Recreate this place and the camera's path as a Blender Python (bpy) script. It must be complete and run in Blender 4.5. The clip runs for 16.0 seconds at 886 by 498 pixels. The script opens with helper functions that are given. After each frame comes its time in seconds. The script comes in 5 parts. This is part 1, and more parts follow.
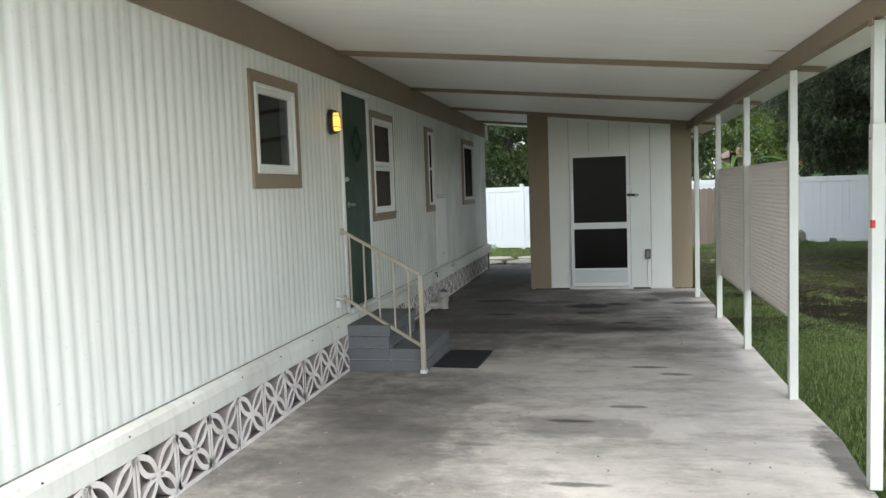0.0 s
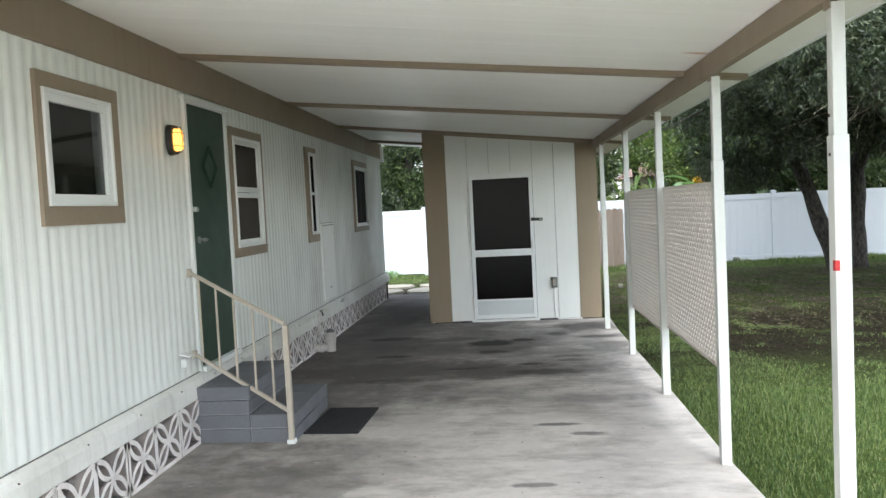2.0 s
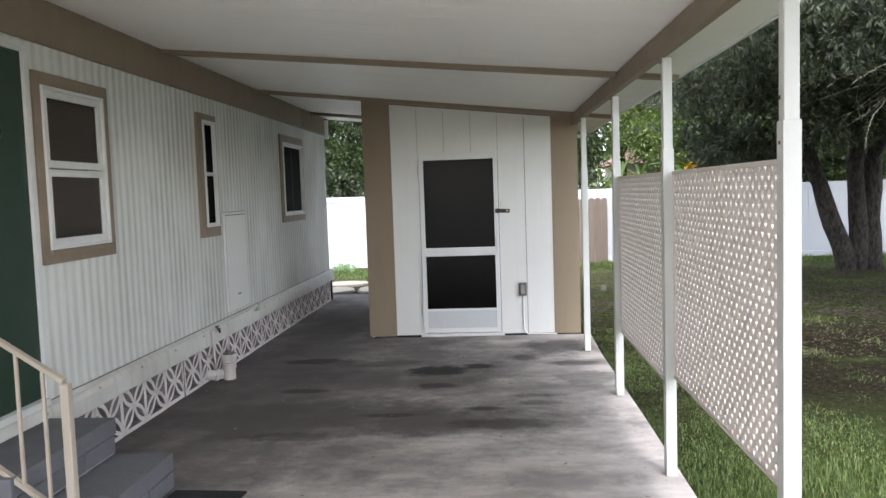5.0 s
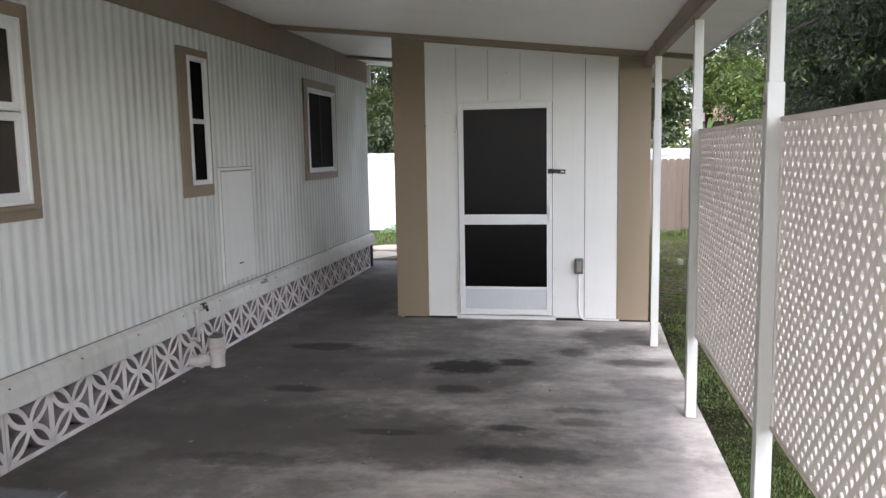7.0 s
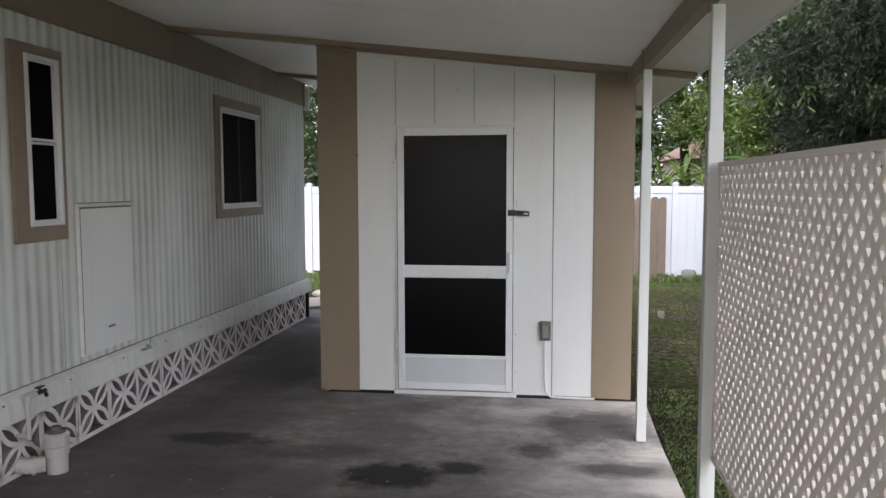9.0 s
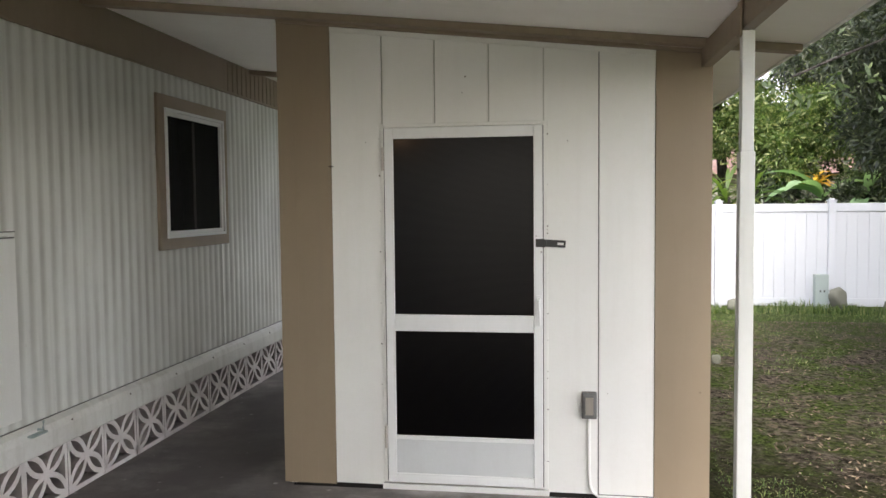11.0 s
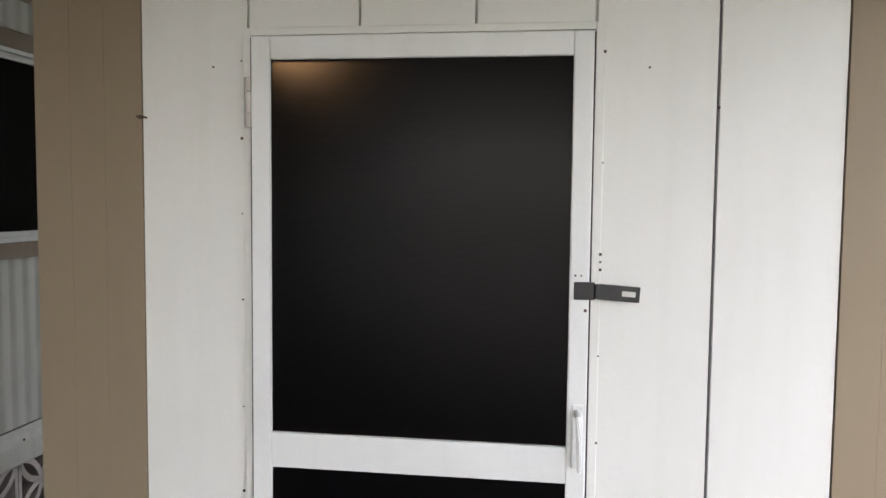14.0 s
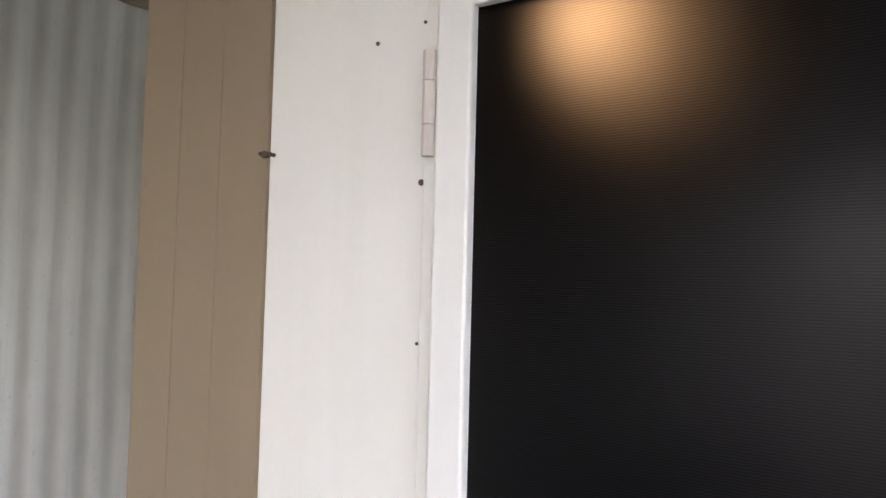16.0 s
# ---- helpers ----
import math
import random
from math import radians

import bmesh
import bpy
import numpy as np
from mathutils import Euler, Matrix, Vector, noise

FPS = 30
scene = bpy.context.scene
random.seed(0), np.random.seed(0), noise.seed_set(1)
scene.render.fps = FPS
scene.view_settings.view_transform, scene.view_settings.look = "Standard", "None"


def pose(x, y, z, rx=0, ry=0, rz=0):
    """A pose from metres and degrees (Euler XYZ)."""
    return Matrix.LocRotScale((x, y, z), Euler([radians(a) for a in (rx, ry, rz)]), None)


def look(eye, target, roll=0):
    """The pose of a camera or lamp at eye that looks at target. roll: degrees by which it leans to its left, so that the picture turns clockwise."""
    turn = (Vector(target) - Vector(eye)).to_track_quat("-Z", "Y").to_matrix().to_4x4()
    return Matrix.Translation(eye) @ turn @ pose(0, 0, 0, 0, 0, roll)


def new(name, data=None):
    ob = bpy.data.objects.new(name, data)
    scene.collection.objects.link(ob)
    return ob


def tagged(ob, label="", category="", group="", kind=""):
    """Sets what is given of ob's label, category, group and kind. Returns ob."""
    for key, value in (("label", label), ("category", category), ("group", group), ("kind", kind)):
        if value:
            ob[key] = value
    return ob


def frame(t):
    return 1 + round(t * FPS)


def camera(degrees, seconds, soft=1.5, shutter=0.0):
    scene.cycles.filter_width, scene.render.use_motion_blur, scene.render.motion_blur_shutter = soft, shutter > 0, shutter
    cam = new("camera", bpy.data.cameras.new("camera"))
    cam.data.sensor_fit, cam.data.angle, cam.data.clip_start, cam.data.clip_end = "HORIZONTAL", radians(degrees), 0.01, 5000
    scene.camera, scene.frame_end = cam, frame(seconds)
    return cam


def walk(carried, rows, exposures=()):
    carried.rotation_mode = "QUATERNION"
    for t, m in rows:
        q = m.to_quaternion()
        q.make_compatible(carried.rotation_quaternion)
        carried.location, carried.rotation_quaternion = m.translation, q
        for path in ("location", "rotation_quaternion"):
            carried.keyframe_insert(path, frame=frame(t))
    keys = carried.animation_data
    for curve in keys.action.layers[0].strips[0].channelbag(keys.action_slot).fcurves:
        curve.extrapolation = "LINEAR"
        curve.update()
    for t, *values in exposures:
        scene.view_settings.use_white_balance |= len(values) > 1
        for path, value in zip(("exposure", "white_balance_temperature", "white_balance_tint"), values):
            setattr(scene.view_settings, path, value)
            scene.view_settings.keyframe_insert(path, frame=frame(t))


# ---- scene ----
cam = camera(59.6, 16.0)
PATH = [
    (0, (2.405, 0.143, 1.62), (1.99, 2.094, 1.469), -2.0),
    (0.5, (2.441, 0.404, 1.65), (2.107, 2.368, 1.464), -2.4),
    (1, (2.462, 0.663, 1.64), (2.171, 2.634, 1.464), -2.1),
    (1.5, (2.436, 1.009, 1.684), (2.21, 2.991, 1.547), -1.6),
    (2, (2.479, 1.283, 1.673), (2.294, 3.271, 1.567), -2.8),
    (2.5, (2.509, 1.597, 1.742), (2.304, 3.586, 1.771), -3.1),
    (3, (2.515, 1.901, 1.794), (2.312, 3.882, 1.981), -1.9),
    (3.5, (2.554, 2.243, 1.761), (2.415, 4.234, 1.886), -2.0),
    (4, (2.622, 2.618, 1.732), (2.497, 4.614, 1.724), -2.0),
    (4.5, (2.666, 3.037, 1.687), (2.51, 5.029, 1.613), -1.5),
    (5, (2.744, 3.462, 1.676), (2.602, 5.452, 1.531), -1.9),
    (7.5, (3.017, 5.265, 1.645), (2.652, 7.215, 1.396), -0.9),
    (8, (2.995, 5.673, 1.668), (2.752, 7.649, 1.483), -1.4),
    (8.5, (3.019, 6.04, 1.666), (2.836, 8.024, 1.5), -0.6),
    (9, (3.014, 6.394, 1.661), (2.751, 8.37, 1.498), -0.1),
    (11.5, (2.845, 8.405, 1.668), (2.523, 10.377, 1.574), -0.5),
    (12, (2.8, 8.784, 1.672), (2.455, 10.752, 1.591), -0.3),
    (12.5, (2.7, 9.182, 1.669), (2.401, 11.158, 1.591), -0.8),
    (13, (2.702, 9.596, 1.64), (2.485, 11.582, 1.55), -1.1),
    (13.5, (2.694, 9.969, 1.642), (2.446, 11.95, 1.527), 0.3),
    (14, (2.652, 10.369, 1.685), (2.385, 12.347, 1.554), 0.6),
    (14.5, (2.614, 10.76, 1.685), (2.27, 12.728, 1.591), 0.8),
    (15, (2.527, 11.113, 1.692), (2.006, 13.041, 1.593), 1.8),
    (15.5, (2.445, 11.43, 1.709), (1.722, 13.294, 1.728), 1.3),
    (16, (2.419, 11.619, 1.708), (1.254, 13.242, 1.809), 1.5),
]
EXPOSURES = ((0, 1.82, 6500, 5), (0.6, 1.98, 6500, 5), (1.5, 2.3, 6400, 6), (2.5, 2.4, 6350, 7), (3.5, 2.45, 6400, 8), (4.5, 2.45, 6450, 12), (5, 2.5, 6450, 14), (7.5, 2.5, 6450, 17),
             (9, 2.15, 6500, 17), (11.5, 2.75, 7050, 15), (12.5, 2.85, 7050, 16), (14, 2.95, 6700, 17), (15.5, 3.4, 6650, 21), (16, 3.6, 6600, 22))
SKY, SUN = 0.14, 1.05
walk(cam, [(t, look(eye, target, roll)) for t, eye, target, roll in PATH], EXPOSURES)

# ---- world, sun ----
world = bpy.data.worlds.new("overcast_sky")
scene.world = world
world.use_nodes = True
wn = world.node_tree.nodes
sky = wn.new("ShaderNodeTexSky")
sky.sky_type = "NISHITA"
sky.sun_disc = False
sky.sun_elevation = radians(51)
sky.sun_rotation = radians(177)
sky.air_density, sky.dust_density, sky.ozone_density = 1.0, 1.5, 1.5
hsv = wn.new("ShaderNodeHueSaturation")
hsv.inputs["Saturation"].default_value = 0.35
world.node_tree.links.new(sky.outputs[0], hsv.inputs["Color"])
world.node_tree.links.new(hsv.outputs[0], wn["Background"].inputs["Color"])
wn["Background"].inputs["Strength"].default_value = SKY
sun = new("sun", bpy.data.lights.new("sun", "SUN"))
sun.data.energy = SUN
sun.data.angle = radians(35)
sun.data.color = (1.0, 0.985, 0.955)
sun.matrix_world = look((0.6, -13, 20), (0, 0, 0))


# ---- materials ----
class Mat:
    """A node material with a few short hands."""

    def __init__(self, name, rough=0.6, metal=0.0, spec=0.5):
        self.m = bpy.data.materials.new(name)
        self.m.use_nodes = True
        self.t = self.m.node_tree
        self.b = self.t.nodes["Principled BSDF"]
        self.b.inputs["Roughness"].default_value = rough
        self.b.inputs["Metallic"].default_value = metal
        self.b.inputs["Specular IOR Level"].default_value = spec
        self.co = self.t.nodes.new("ShaderNodeNewGeometry").outputs["Position"]
        self.obj = self.t.nodes.new("ShaderNodeTexCoord").outputs["Object"]

    def n(self, kind, **kw):
        node = self.t.nodes.new(kind)
        for k, v in kw.items():
            if k in node.inputs:
                node.inputs[k].default_value = v
        return node

    def l(self, a, b):
        self.t.links.new(a, b)

    def scaled(self, s, src=None):
        mp = self.n("ShaderNodeMapping")
        mp.inputs["Scale"].default_value = s
        self.l(src or self.co, mp.inputs["Vector"])
        return mp.outputs[0]

    def noise(self, scale, detail=4, rough=0.55, s=None, src=None, dist=0.0):
        nz = self.n("ShaderNodeTexNoise", Scale=scale, Detail=detail, Roughness=rough, Distortion=dist)
        self.l(self.scaled(s, src) if s else (src or self.co), nz.inputs["Vector"])
        return nz.outputs["Fac"]

    def ramp(self, src, *stops):
        r = self.n("ShaderNodeValToRGB")
        e = r.color_ramp.elements
        while len(e) < len(stops):
            e.new(0.5)
        for el, (p, c) in zip(e, stops):
            el.position = p
            el.color = (*c, 1) if isinstance(c, tuple) else (c, c, c, 1)
        self.l(src, r.inputs[0])
        return r.outputs[0]

    def mix(self, fac, a, b, mode="MIX"):
        mx = self.t.nodes.new("ShaderNodeMix")
        mx.data_type, mx.blend_type = "RGBA", mode
        for k, v in ((0, fac), (6, a), (7, b)):
            sock = mx.inputs[k]
            if isinstance(v, (int, float)):
                sock.default_value = v if k == 0 else (v, v, v, 1)
            elif isinstance(v, tuple):
                sock.default_value = (*v, 1)
            else:
                self.l(v, sock)
        return mx.outputs[2]

    def math(self, op, a, b=0.0, c=0.0):
        m = self.n("ShaderNodeMath")
        m.operation = op
        for i, v in enumerate((a, b, c)):
            if isinstance(v, (int, float)):
                m.inputs[i].default_value = v
            else:
                self.l(v, m.inputs[i])
        return m.outputs[0]

    def color(self, c):
        if isinstance(c, tuple):
            self.b.inputs["Base Color"].default_value = (*c, 1)
        else:
            self.l(c, self.b.inputs["Base Color"])
        return self

    def bump(self, src, strength=0.3, dist=0.01):
        bp = self.n("ShaderNodeBump", Strength=strength, Distance=dist)
        self.l(src, bp.inputs["Height"])
        self.l(bp.outputs[0], self.b.inputs["Normal"])
        return self

    def rough(self, src, lo, hi):
        mr = self.n("ShaderNodeMapRange")
        mr.inputs[3].default_value, mr.inputs[4].default_value = lo, hi
        self.l(src, mr.inputs[0])
        self.l(mr.outputs[0], self.b.inputs["Roughness"])
        return self


def painted(name, col, dirt=(0.35, 0.33, 0.28), amount=0.25, rough=0.5, streak=True, bump=0.15, scale=1.0, metal=0.0):
    """Paint with soft dirt, vertical streaks and a fine grain."""
    m = Mat(name, rough, metal)
    broad = m.ramp(m.noise(1.3 * scale, 5), (0.42, 0.0), (0.75, 1.0))
    fine = m.ramp(m.noise(35 * scale, 3), (0.45, 0.0), (0.8, 1.0))
    c = m.mix(m.math("MULTIPLY", broad, amount), col, dirt)
    if streak:
        st = m.ramp(m.noise(3.0, 4, s=(5, 5, 0.35)), (0.5, 0.0), (0.8, 1.0))
        c = m.mix(m.math("MULTIPLY", st, amount * 0.8), c, dirt)
    c = m.mix(m.math("MULTIPLY", fine, amount * 0.3), c, dirt)
    m.color(c).bump(m.noise(60 * scale, 4), bump, 0.004).rough(m.noise(6, 3), max(rough - 0.1, 0.1), min(rough + 0.15, 1))
    return m.m


def concrete():
    m = Mat("worn_concrete", 0.9, 0.0, 0.25)
    sep = m.n("ShaderNodeSeparateXYZ")
    m.l(m.co, sep.inputs[0])
    base = m.mix(m.noise(0.9, 6, 0.6), (0.48, 0.44, 0.41), (0.80, 0.745, 0.69))
    base = m.mix(m.math("MULTIPLY", m.ramp(m.noise(9, 5, 0.7), (0.35, 0.0), (0.7, 1.0)), 0.35), base, (0.40, 0.365, 0.345))
    base = m.mix(m.math("MULTIPLY", m.ramp(m.noise(0.75, 7, 0.62, s=(0.9, 1.5, 1), dist=0.4), (0.44, 0.0), (0.60, 1.0)), 0.50), base, (0.33, 0.30, 0.28))
    base = m.mix(m.math("MULTIPLY", m.ramp(m.noise(2.2, 9, 0.72, s=(0.7, 1.6, 1)), (0.48, 0.0), (0.64, 1.0)), 0.6), base, (0.25, 0.225, 0.20))
    # dark mildew that lies in bands across the slab
    band = m.noise(0.95, 8, 0.62, s=(0.95, 1.15, 1), dist=0.15)
    band = m.math("ADD", m.math("MULTIPLY", band, 0.62), m.math("MULTIPLY", m.noise(2.8, 12, 0.78, s=(1.0, 1.2, 1), dist=0.1), 0.38))
    # thicker mildew and fading light both painted in towards back and left
    far = m.n("ShaderNodeMapRange")
    m.l(sep.outputs[1], far.inputs[0])
    for i, v in ((1, 7.2), (2, 9.2), (3, -0.15), (4, 0.13)):
        far.inputs[i].default_value = v
    left = m.n("ShaderNodeMapRange")
    m.l(sep.outputs[0], left.inputs[0])
    for i, v in ((1, 0.6), (2, 3.2), (3, 0.20), (4, -0.16)):
        left.inputs[i].default_value = v
    band = m.math("ADD", m.math("MULTIPLY", m.math("SUBTRACT", band, 0.5), 1.6), 0.5)
    field = m.math("ADD", m.math("ADD", band, far.outputs[0]), left.outputs[0])
    mildew_and_dimming = m.ramp(field, (0.38, 0.0), (0.53, 0.42), (0.66, 0.76), (0.92, 1.0))
    c = m.mix(mildew_and_dimming, base, m.mix(m.noise(5, 5, 0.7), (0.075, 0.068, 0.065), (0.17, 0.155, 0.15)))
    # broad mildew bands, then a few oil stains and a patch that dims a glare
    warp = m.noise(6, 9, 0.72)
    wide = m.noise(1.6, 9, 0.68)
    for x, y, rx, ry, a in BANDS:
        dx = m.math("DIVIDE", m.math("SUBTRACT", sep.outputs[0], x), rx)
        dy = m.math("DIVIDE", m.math("SUBTRACT", sep.outputs[1], y), ry)
        d = m.math("SQRT", m.math("ADD", m.math("MULTIPLY", dx, dx), m.math("MULTIPLY", dy, dy)))
        d = m.math("ADD", d, m.math("MULTIPLY", m.math("SUBTRACT", wide, 0.5), 2.6))
        c = m.mix(m.ramp(d, (0.35, a), (0.75, a * 0.7), (1.05, 0.0)), c, (0.105, 0.093, 0.090))
    for x, y, rx, ry, a in STAINS_AND_DIMMING:
        dx = m.math("DIVIDE", m.math("SUBTRACT", sep.outputs[0], x), rx)
        dy = m.math("DIVIDE", m.math("SUBTRACT", sep.outputs[1], y), ry)
        d = m.math("SQRT", m.math("ADD", m.math("MULTIPLY", dx, dx), m.math("MULTIPLY", dy, dy)))
        d = m.math("ADD", d, m.math("MULTIPLY", m.math("SUBTRACT", warp, 0.5), 1.6))
        f = m.ramp(d, (0.55, a), (0.95, 0.0))
        c = m.mix(f, c, (0.035, 0.033, 0.032))
    speck = m.ramp(m.noise(28, 2, 0.4), (0.70, 0.0), (0.76, 1.0))
    c = m.mix(m.math("MULTIPLY", speck, 0.35), c, (0.10, 0.09, 0.08))
    pale = m.ramp(m.noise(17, 2, 0.3), (0.74, 0.0), (0.78, 1.0))
    c = m.mix(m.math("MULTIPLY", pale, 0.4), c, (0.6, 0.58, 0.55))
    m.color(c)
    m.bump(m.math("ADD", m.noise(90, 5, 0.7), m.math("MULTIPLY", m.noise(6, 4), 2.0)), 0.35, 0.004)
    m.rough(m.noise(3, 4), 0.7, 0.95)
    return m.m


BANDS = ((1.3, 9.15, 1.5, 0.50, 0.75), (2.7, 9.0, 1.1, 0.34, 0.6), (0.6, 10.6, 0.7, 2.2, 0.5), (3.1, 7.85, 0.45, 0.22, 0.45), (1.2, 6.3, 0.7, 0.7, 0.35), (0.8, 5.0, 0.8, 1.6, 0.55), (0.7, 8.0, 0.7, 0.8, 0.5), (2.15, 5.3, 0.45, 0.30, 0.5), (1.2, 4.3, 0.9, 0.6, 0.4),
         (3.55, 10.9, 0.4, 0.15, 0.45), (2.2, 10.4, 0.8, 0.5, 0.3), (0.6, 13.8, 0.5, 2.2, 0.7))
# the first patch paints shade over the sky glare by the last post
STAINS_AND_DIMMING = ((3.35, 11.7, 0.5, 0.5, 0.6), (3.5, 10.3, 0.35, 0.3, 0.4), (2.15, 10.65, 0.36, 0.26, 0.95), (2.52, 10.82, 0.19, 0.14, 0.9), (2.19, 10.08, 0.26, 0.12, 0.7), (1.03, 9.96, 0.26, 0.10, 0.7),
          (0.86, 11.15, 0.42, 0.17, 0.8), (2.96, 11.16, 0.18, 0.17, 0.7), (3.46, 10.9, 0.30, 0.12, 0.6), (1.5, 11.0, 0.6, 0.2, 0.35),
          (2.75, 8.95, 0.5, 0.16, 0.6), (1.25, 8.7, 0.5, 0.12, 0.5), (2.14, 5.45, 0.22, 0.04, 0.7),
          (2.22, 4.29, 0.22, 0.045, 0.7), (2.53, 5.83, 0.18, 0.05, 0.6), (3.05, 9.5, 0.22, 0.10, 0.5), (3.0, 9.72, 0.3, 0.07, 0.5),
          (2.75, 7.1, 0.22, 0.05, 0.7), (2.95, 6.85, 0.16, 0.06, 0.6), (2.6, 9.35, 0.2, 0.07, 0.7), (1.9, 9.2, 0.3, 0.07, 0.6), (3.74, 4.8, 0.16, 0.8, 0.75), (3.76, 3.2, 0.16, 0.7, 0.6), (1.55, 4.9, 0.2, 0.05, 0.4))


def grass_soil():
    m = Mat("lawn_soil_tree_shade", 1.0, 0.0, 0.04)
    patch = m.ramp(m.math("ADD", m.math("MULTIPLY", m.noise(0.5, 5, 0.6), 0.6), m.math("MULTIPLY", m.noise(2.4, 5, 0.7), 0.4)), (0.30, 0.0), (0.44, 1.0))
    green = m.mix(m.noise(14, 4, 0.7), (0.020, 0.040, 0.010), (0.085, 0.125, 0.032))
    green = m.mix(m.ramp(m.noise(60, 3), (0.4, 0.0), (0.7, 0.5)), green, (0.13, 0.17, 0.055))
    # soil brown taken to near black, with the tree's shade in the colour
    brown = m.mix(m.ramp(m.noise(22, 6, 0.75), (0.35, 0.0), (0.65, 1.0)), (0.006, 0.005, 0.004), (0.042, 0.036, 0.022))
    sep = m.n("ShaderNodeSeparateXYZ")
    m.l(m.co, sep.inputs[0])
    dry = m.mix(m.ramp(m.noise(16, 8, 0.8), (0.42, 0.0), (0.60, 1.0)), (0.012, 0.010, 0.007), (0.165, 0.140, 0.112))
    moss = m.mix(m.ramp(m.noise(20, 8, 0.8), (0.42, 0.0), (0.60, 1.0)), (0.012, 0.022, 0.005), (0.105, 0.145, 0.038))
    dry = m.mix(m.ramp(m.noise(1.7, 6, 0.7), (0.42, 0.0), (0.58, 1.0)), dry, moss)
    brown = m.mix(m.ramp(m.math("DIVIDE", m.math("ADD", sep.outputs[1], m.math("MULTIPLY", m.noise(0.8, 4), 2.0)), 20.0), (0.66, 0.0), (0.76, 1.0)), brown, dry)
    mr = m.n("ShaderNodeMapRange")
    m.l(sep.outputs[1], mr.inputs[0])
    for i, v in ((1, 7.5), (2, 10.0), (3, 0.0), (4, 1.0)):
        mr.inputs[i].default_value = v
    mr2 = m.n("ShaderNodeMapRange")
    m.l(sep.outputs[1], mr2.inputs[0])
    for i, v in ((1, 17.5), (2, 20.0), (3, 1.0), (4, 0.25)):
        mr2.inputs[i].default_value = v
    c = m.mix(m.math("MULTIPLY", patch, m.math("MULTIPLY", mr.outputs[0], mr2.outputs[0])), green, brown)
    m.color(c).bump(m.math("ADD", m.noise(40, 5, 0.8), m.math("MULTIPLY", m.noise(9, 5, 0.7), 2.0)), 1.0, 0.05)
    return m.m


def leaf_material(name, lo, hi, odd=None, gloss=0.45, trans=0.3):
    m = Mat(name, gloss)
    g = m.t.nodes.new("ShaderNodeNewGeometry")
    c = m.ramp(g.outputs["Random Per Island"], (0.0, lo), (0.75, hi), (1.0, odd or hi))
    c = m.mix(m.math("MULTIPLY", m.noise(1.2, 3), 0.5), c, lo)
    m.color(c)
    tr = m.n("ShaderNodeBsdfTranslucent")
    m.l(m.mix(1.0, c, (1.3, 1.5, 0.8), "MULTIPLY"), tr.inputs[0])
    ms = m.n("ShaderNodeMixShader")
    ms.inputs[0].default_value = trans
    m.l(m.b.outputs[0], ms.inputs[1])
    m.l(tr.outputs[0], ms.inputs[2])
    m.l(ms.outputs[0], m.t.nodes["Material Output"].inputs[0])
    return m.m


def bark():
    m = Mat("bark", 0.95)
    r = m.noise(5, 8, 0.78, s=(4, 4, 1.6))
    c = m.mix(m.ramp(r, (0.40, 0.0), (0.60, 1.0)), (0.008, 0.007, 0.006), (0.085, 0.074, 0.064))
    m.color(c).bump(r, 1.0, 0.06)
    return m.m


def wood(name, a, b):
    m = Mat(name, 0.85)
    info = m.t.nodes.new("ShaderNodeObjectInfo").outputs["Random"]
    g = m.noise(6, 6, 0.7, s=(12, 12, 0.6))
    c = m.mix(g, a, b)
    c = m.mix(m.math("MULTIPLY", info, 0.45), c, (0.10, 0.07, 0.05))
    m.color(c).bump(g, 0.5, 0.006)
    return m.m


def glass_material():
    m = Mat("window_glass", 0.03)
    m.b.inputs["Transmission Weight"].default_value = 1.0
    m.b.inputs["IOR"].default_value = 1.45
    m.color((0.45, 0.48, 0.48))
    return m.m


def screen_material(name, base, trans):
    """Fine woven insect screen, seen as a dark, slightly glossy sheet."""
    m = Mat(name, 0.22, 0.0, 0.12)
    w = m.n("ShaderNodeTexWave", Scale=105.0)
    w.bands_direction = "Z"
    m.l(m.co, w.inputs["Vector"])
    w2 = m.n("ShaderNodeTexWave", Scale=260.0)
    w2.bands_direction = "X"
    m.l(m.co, w2.inputs["Vector"])
    both = m.math("MAXIMUM", w.outputs["Fac"], w2.outputs["Fac"])
    m.color(m.mix(both, tuple(v * 0.75 for v in base), tuple(v * 1.25 for v in base)))
    m.bump(both, 0.04, 0.001)
    tr = m.n("ShaderNodeBsdfRefraction", Roughness=0.62, IOR=1.38)
    tr.inputs[0].default_value = (0.9, 0.85, 0.8, 1)
    ms = m.n("ShaderNodeMixShader")
    m.l(m.math("MULTIPLY_ADD", w.outputs["Fac"], trans * 0.4, trans * 0.75), ms.inputs[0])
    m.l(m.b.outputs[0], ms.inputs[1])
    m.l(tr.outputs[0], ms.inputs[2])
    m.l(ms.outputs[0], m.t.nodes["Material Output"].inputs[0])
    return m.m


def emissive(name, col, strength):
    m = Mat(name, 0.3)
    m.color(col)
    m.b.inputs["Emission Color"].default_value = (*col, 1)
    m.b.inputs["Emission Strength"].default_value = strength
    return m.m


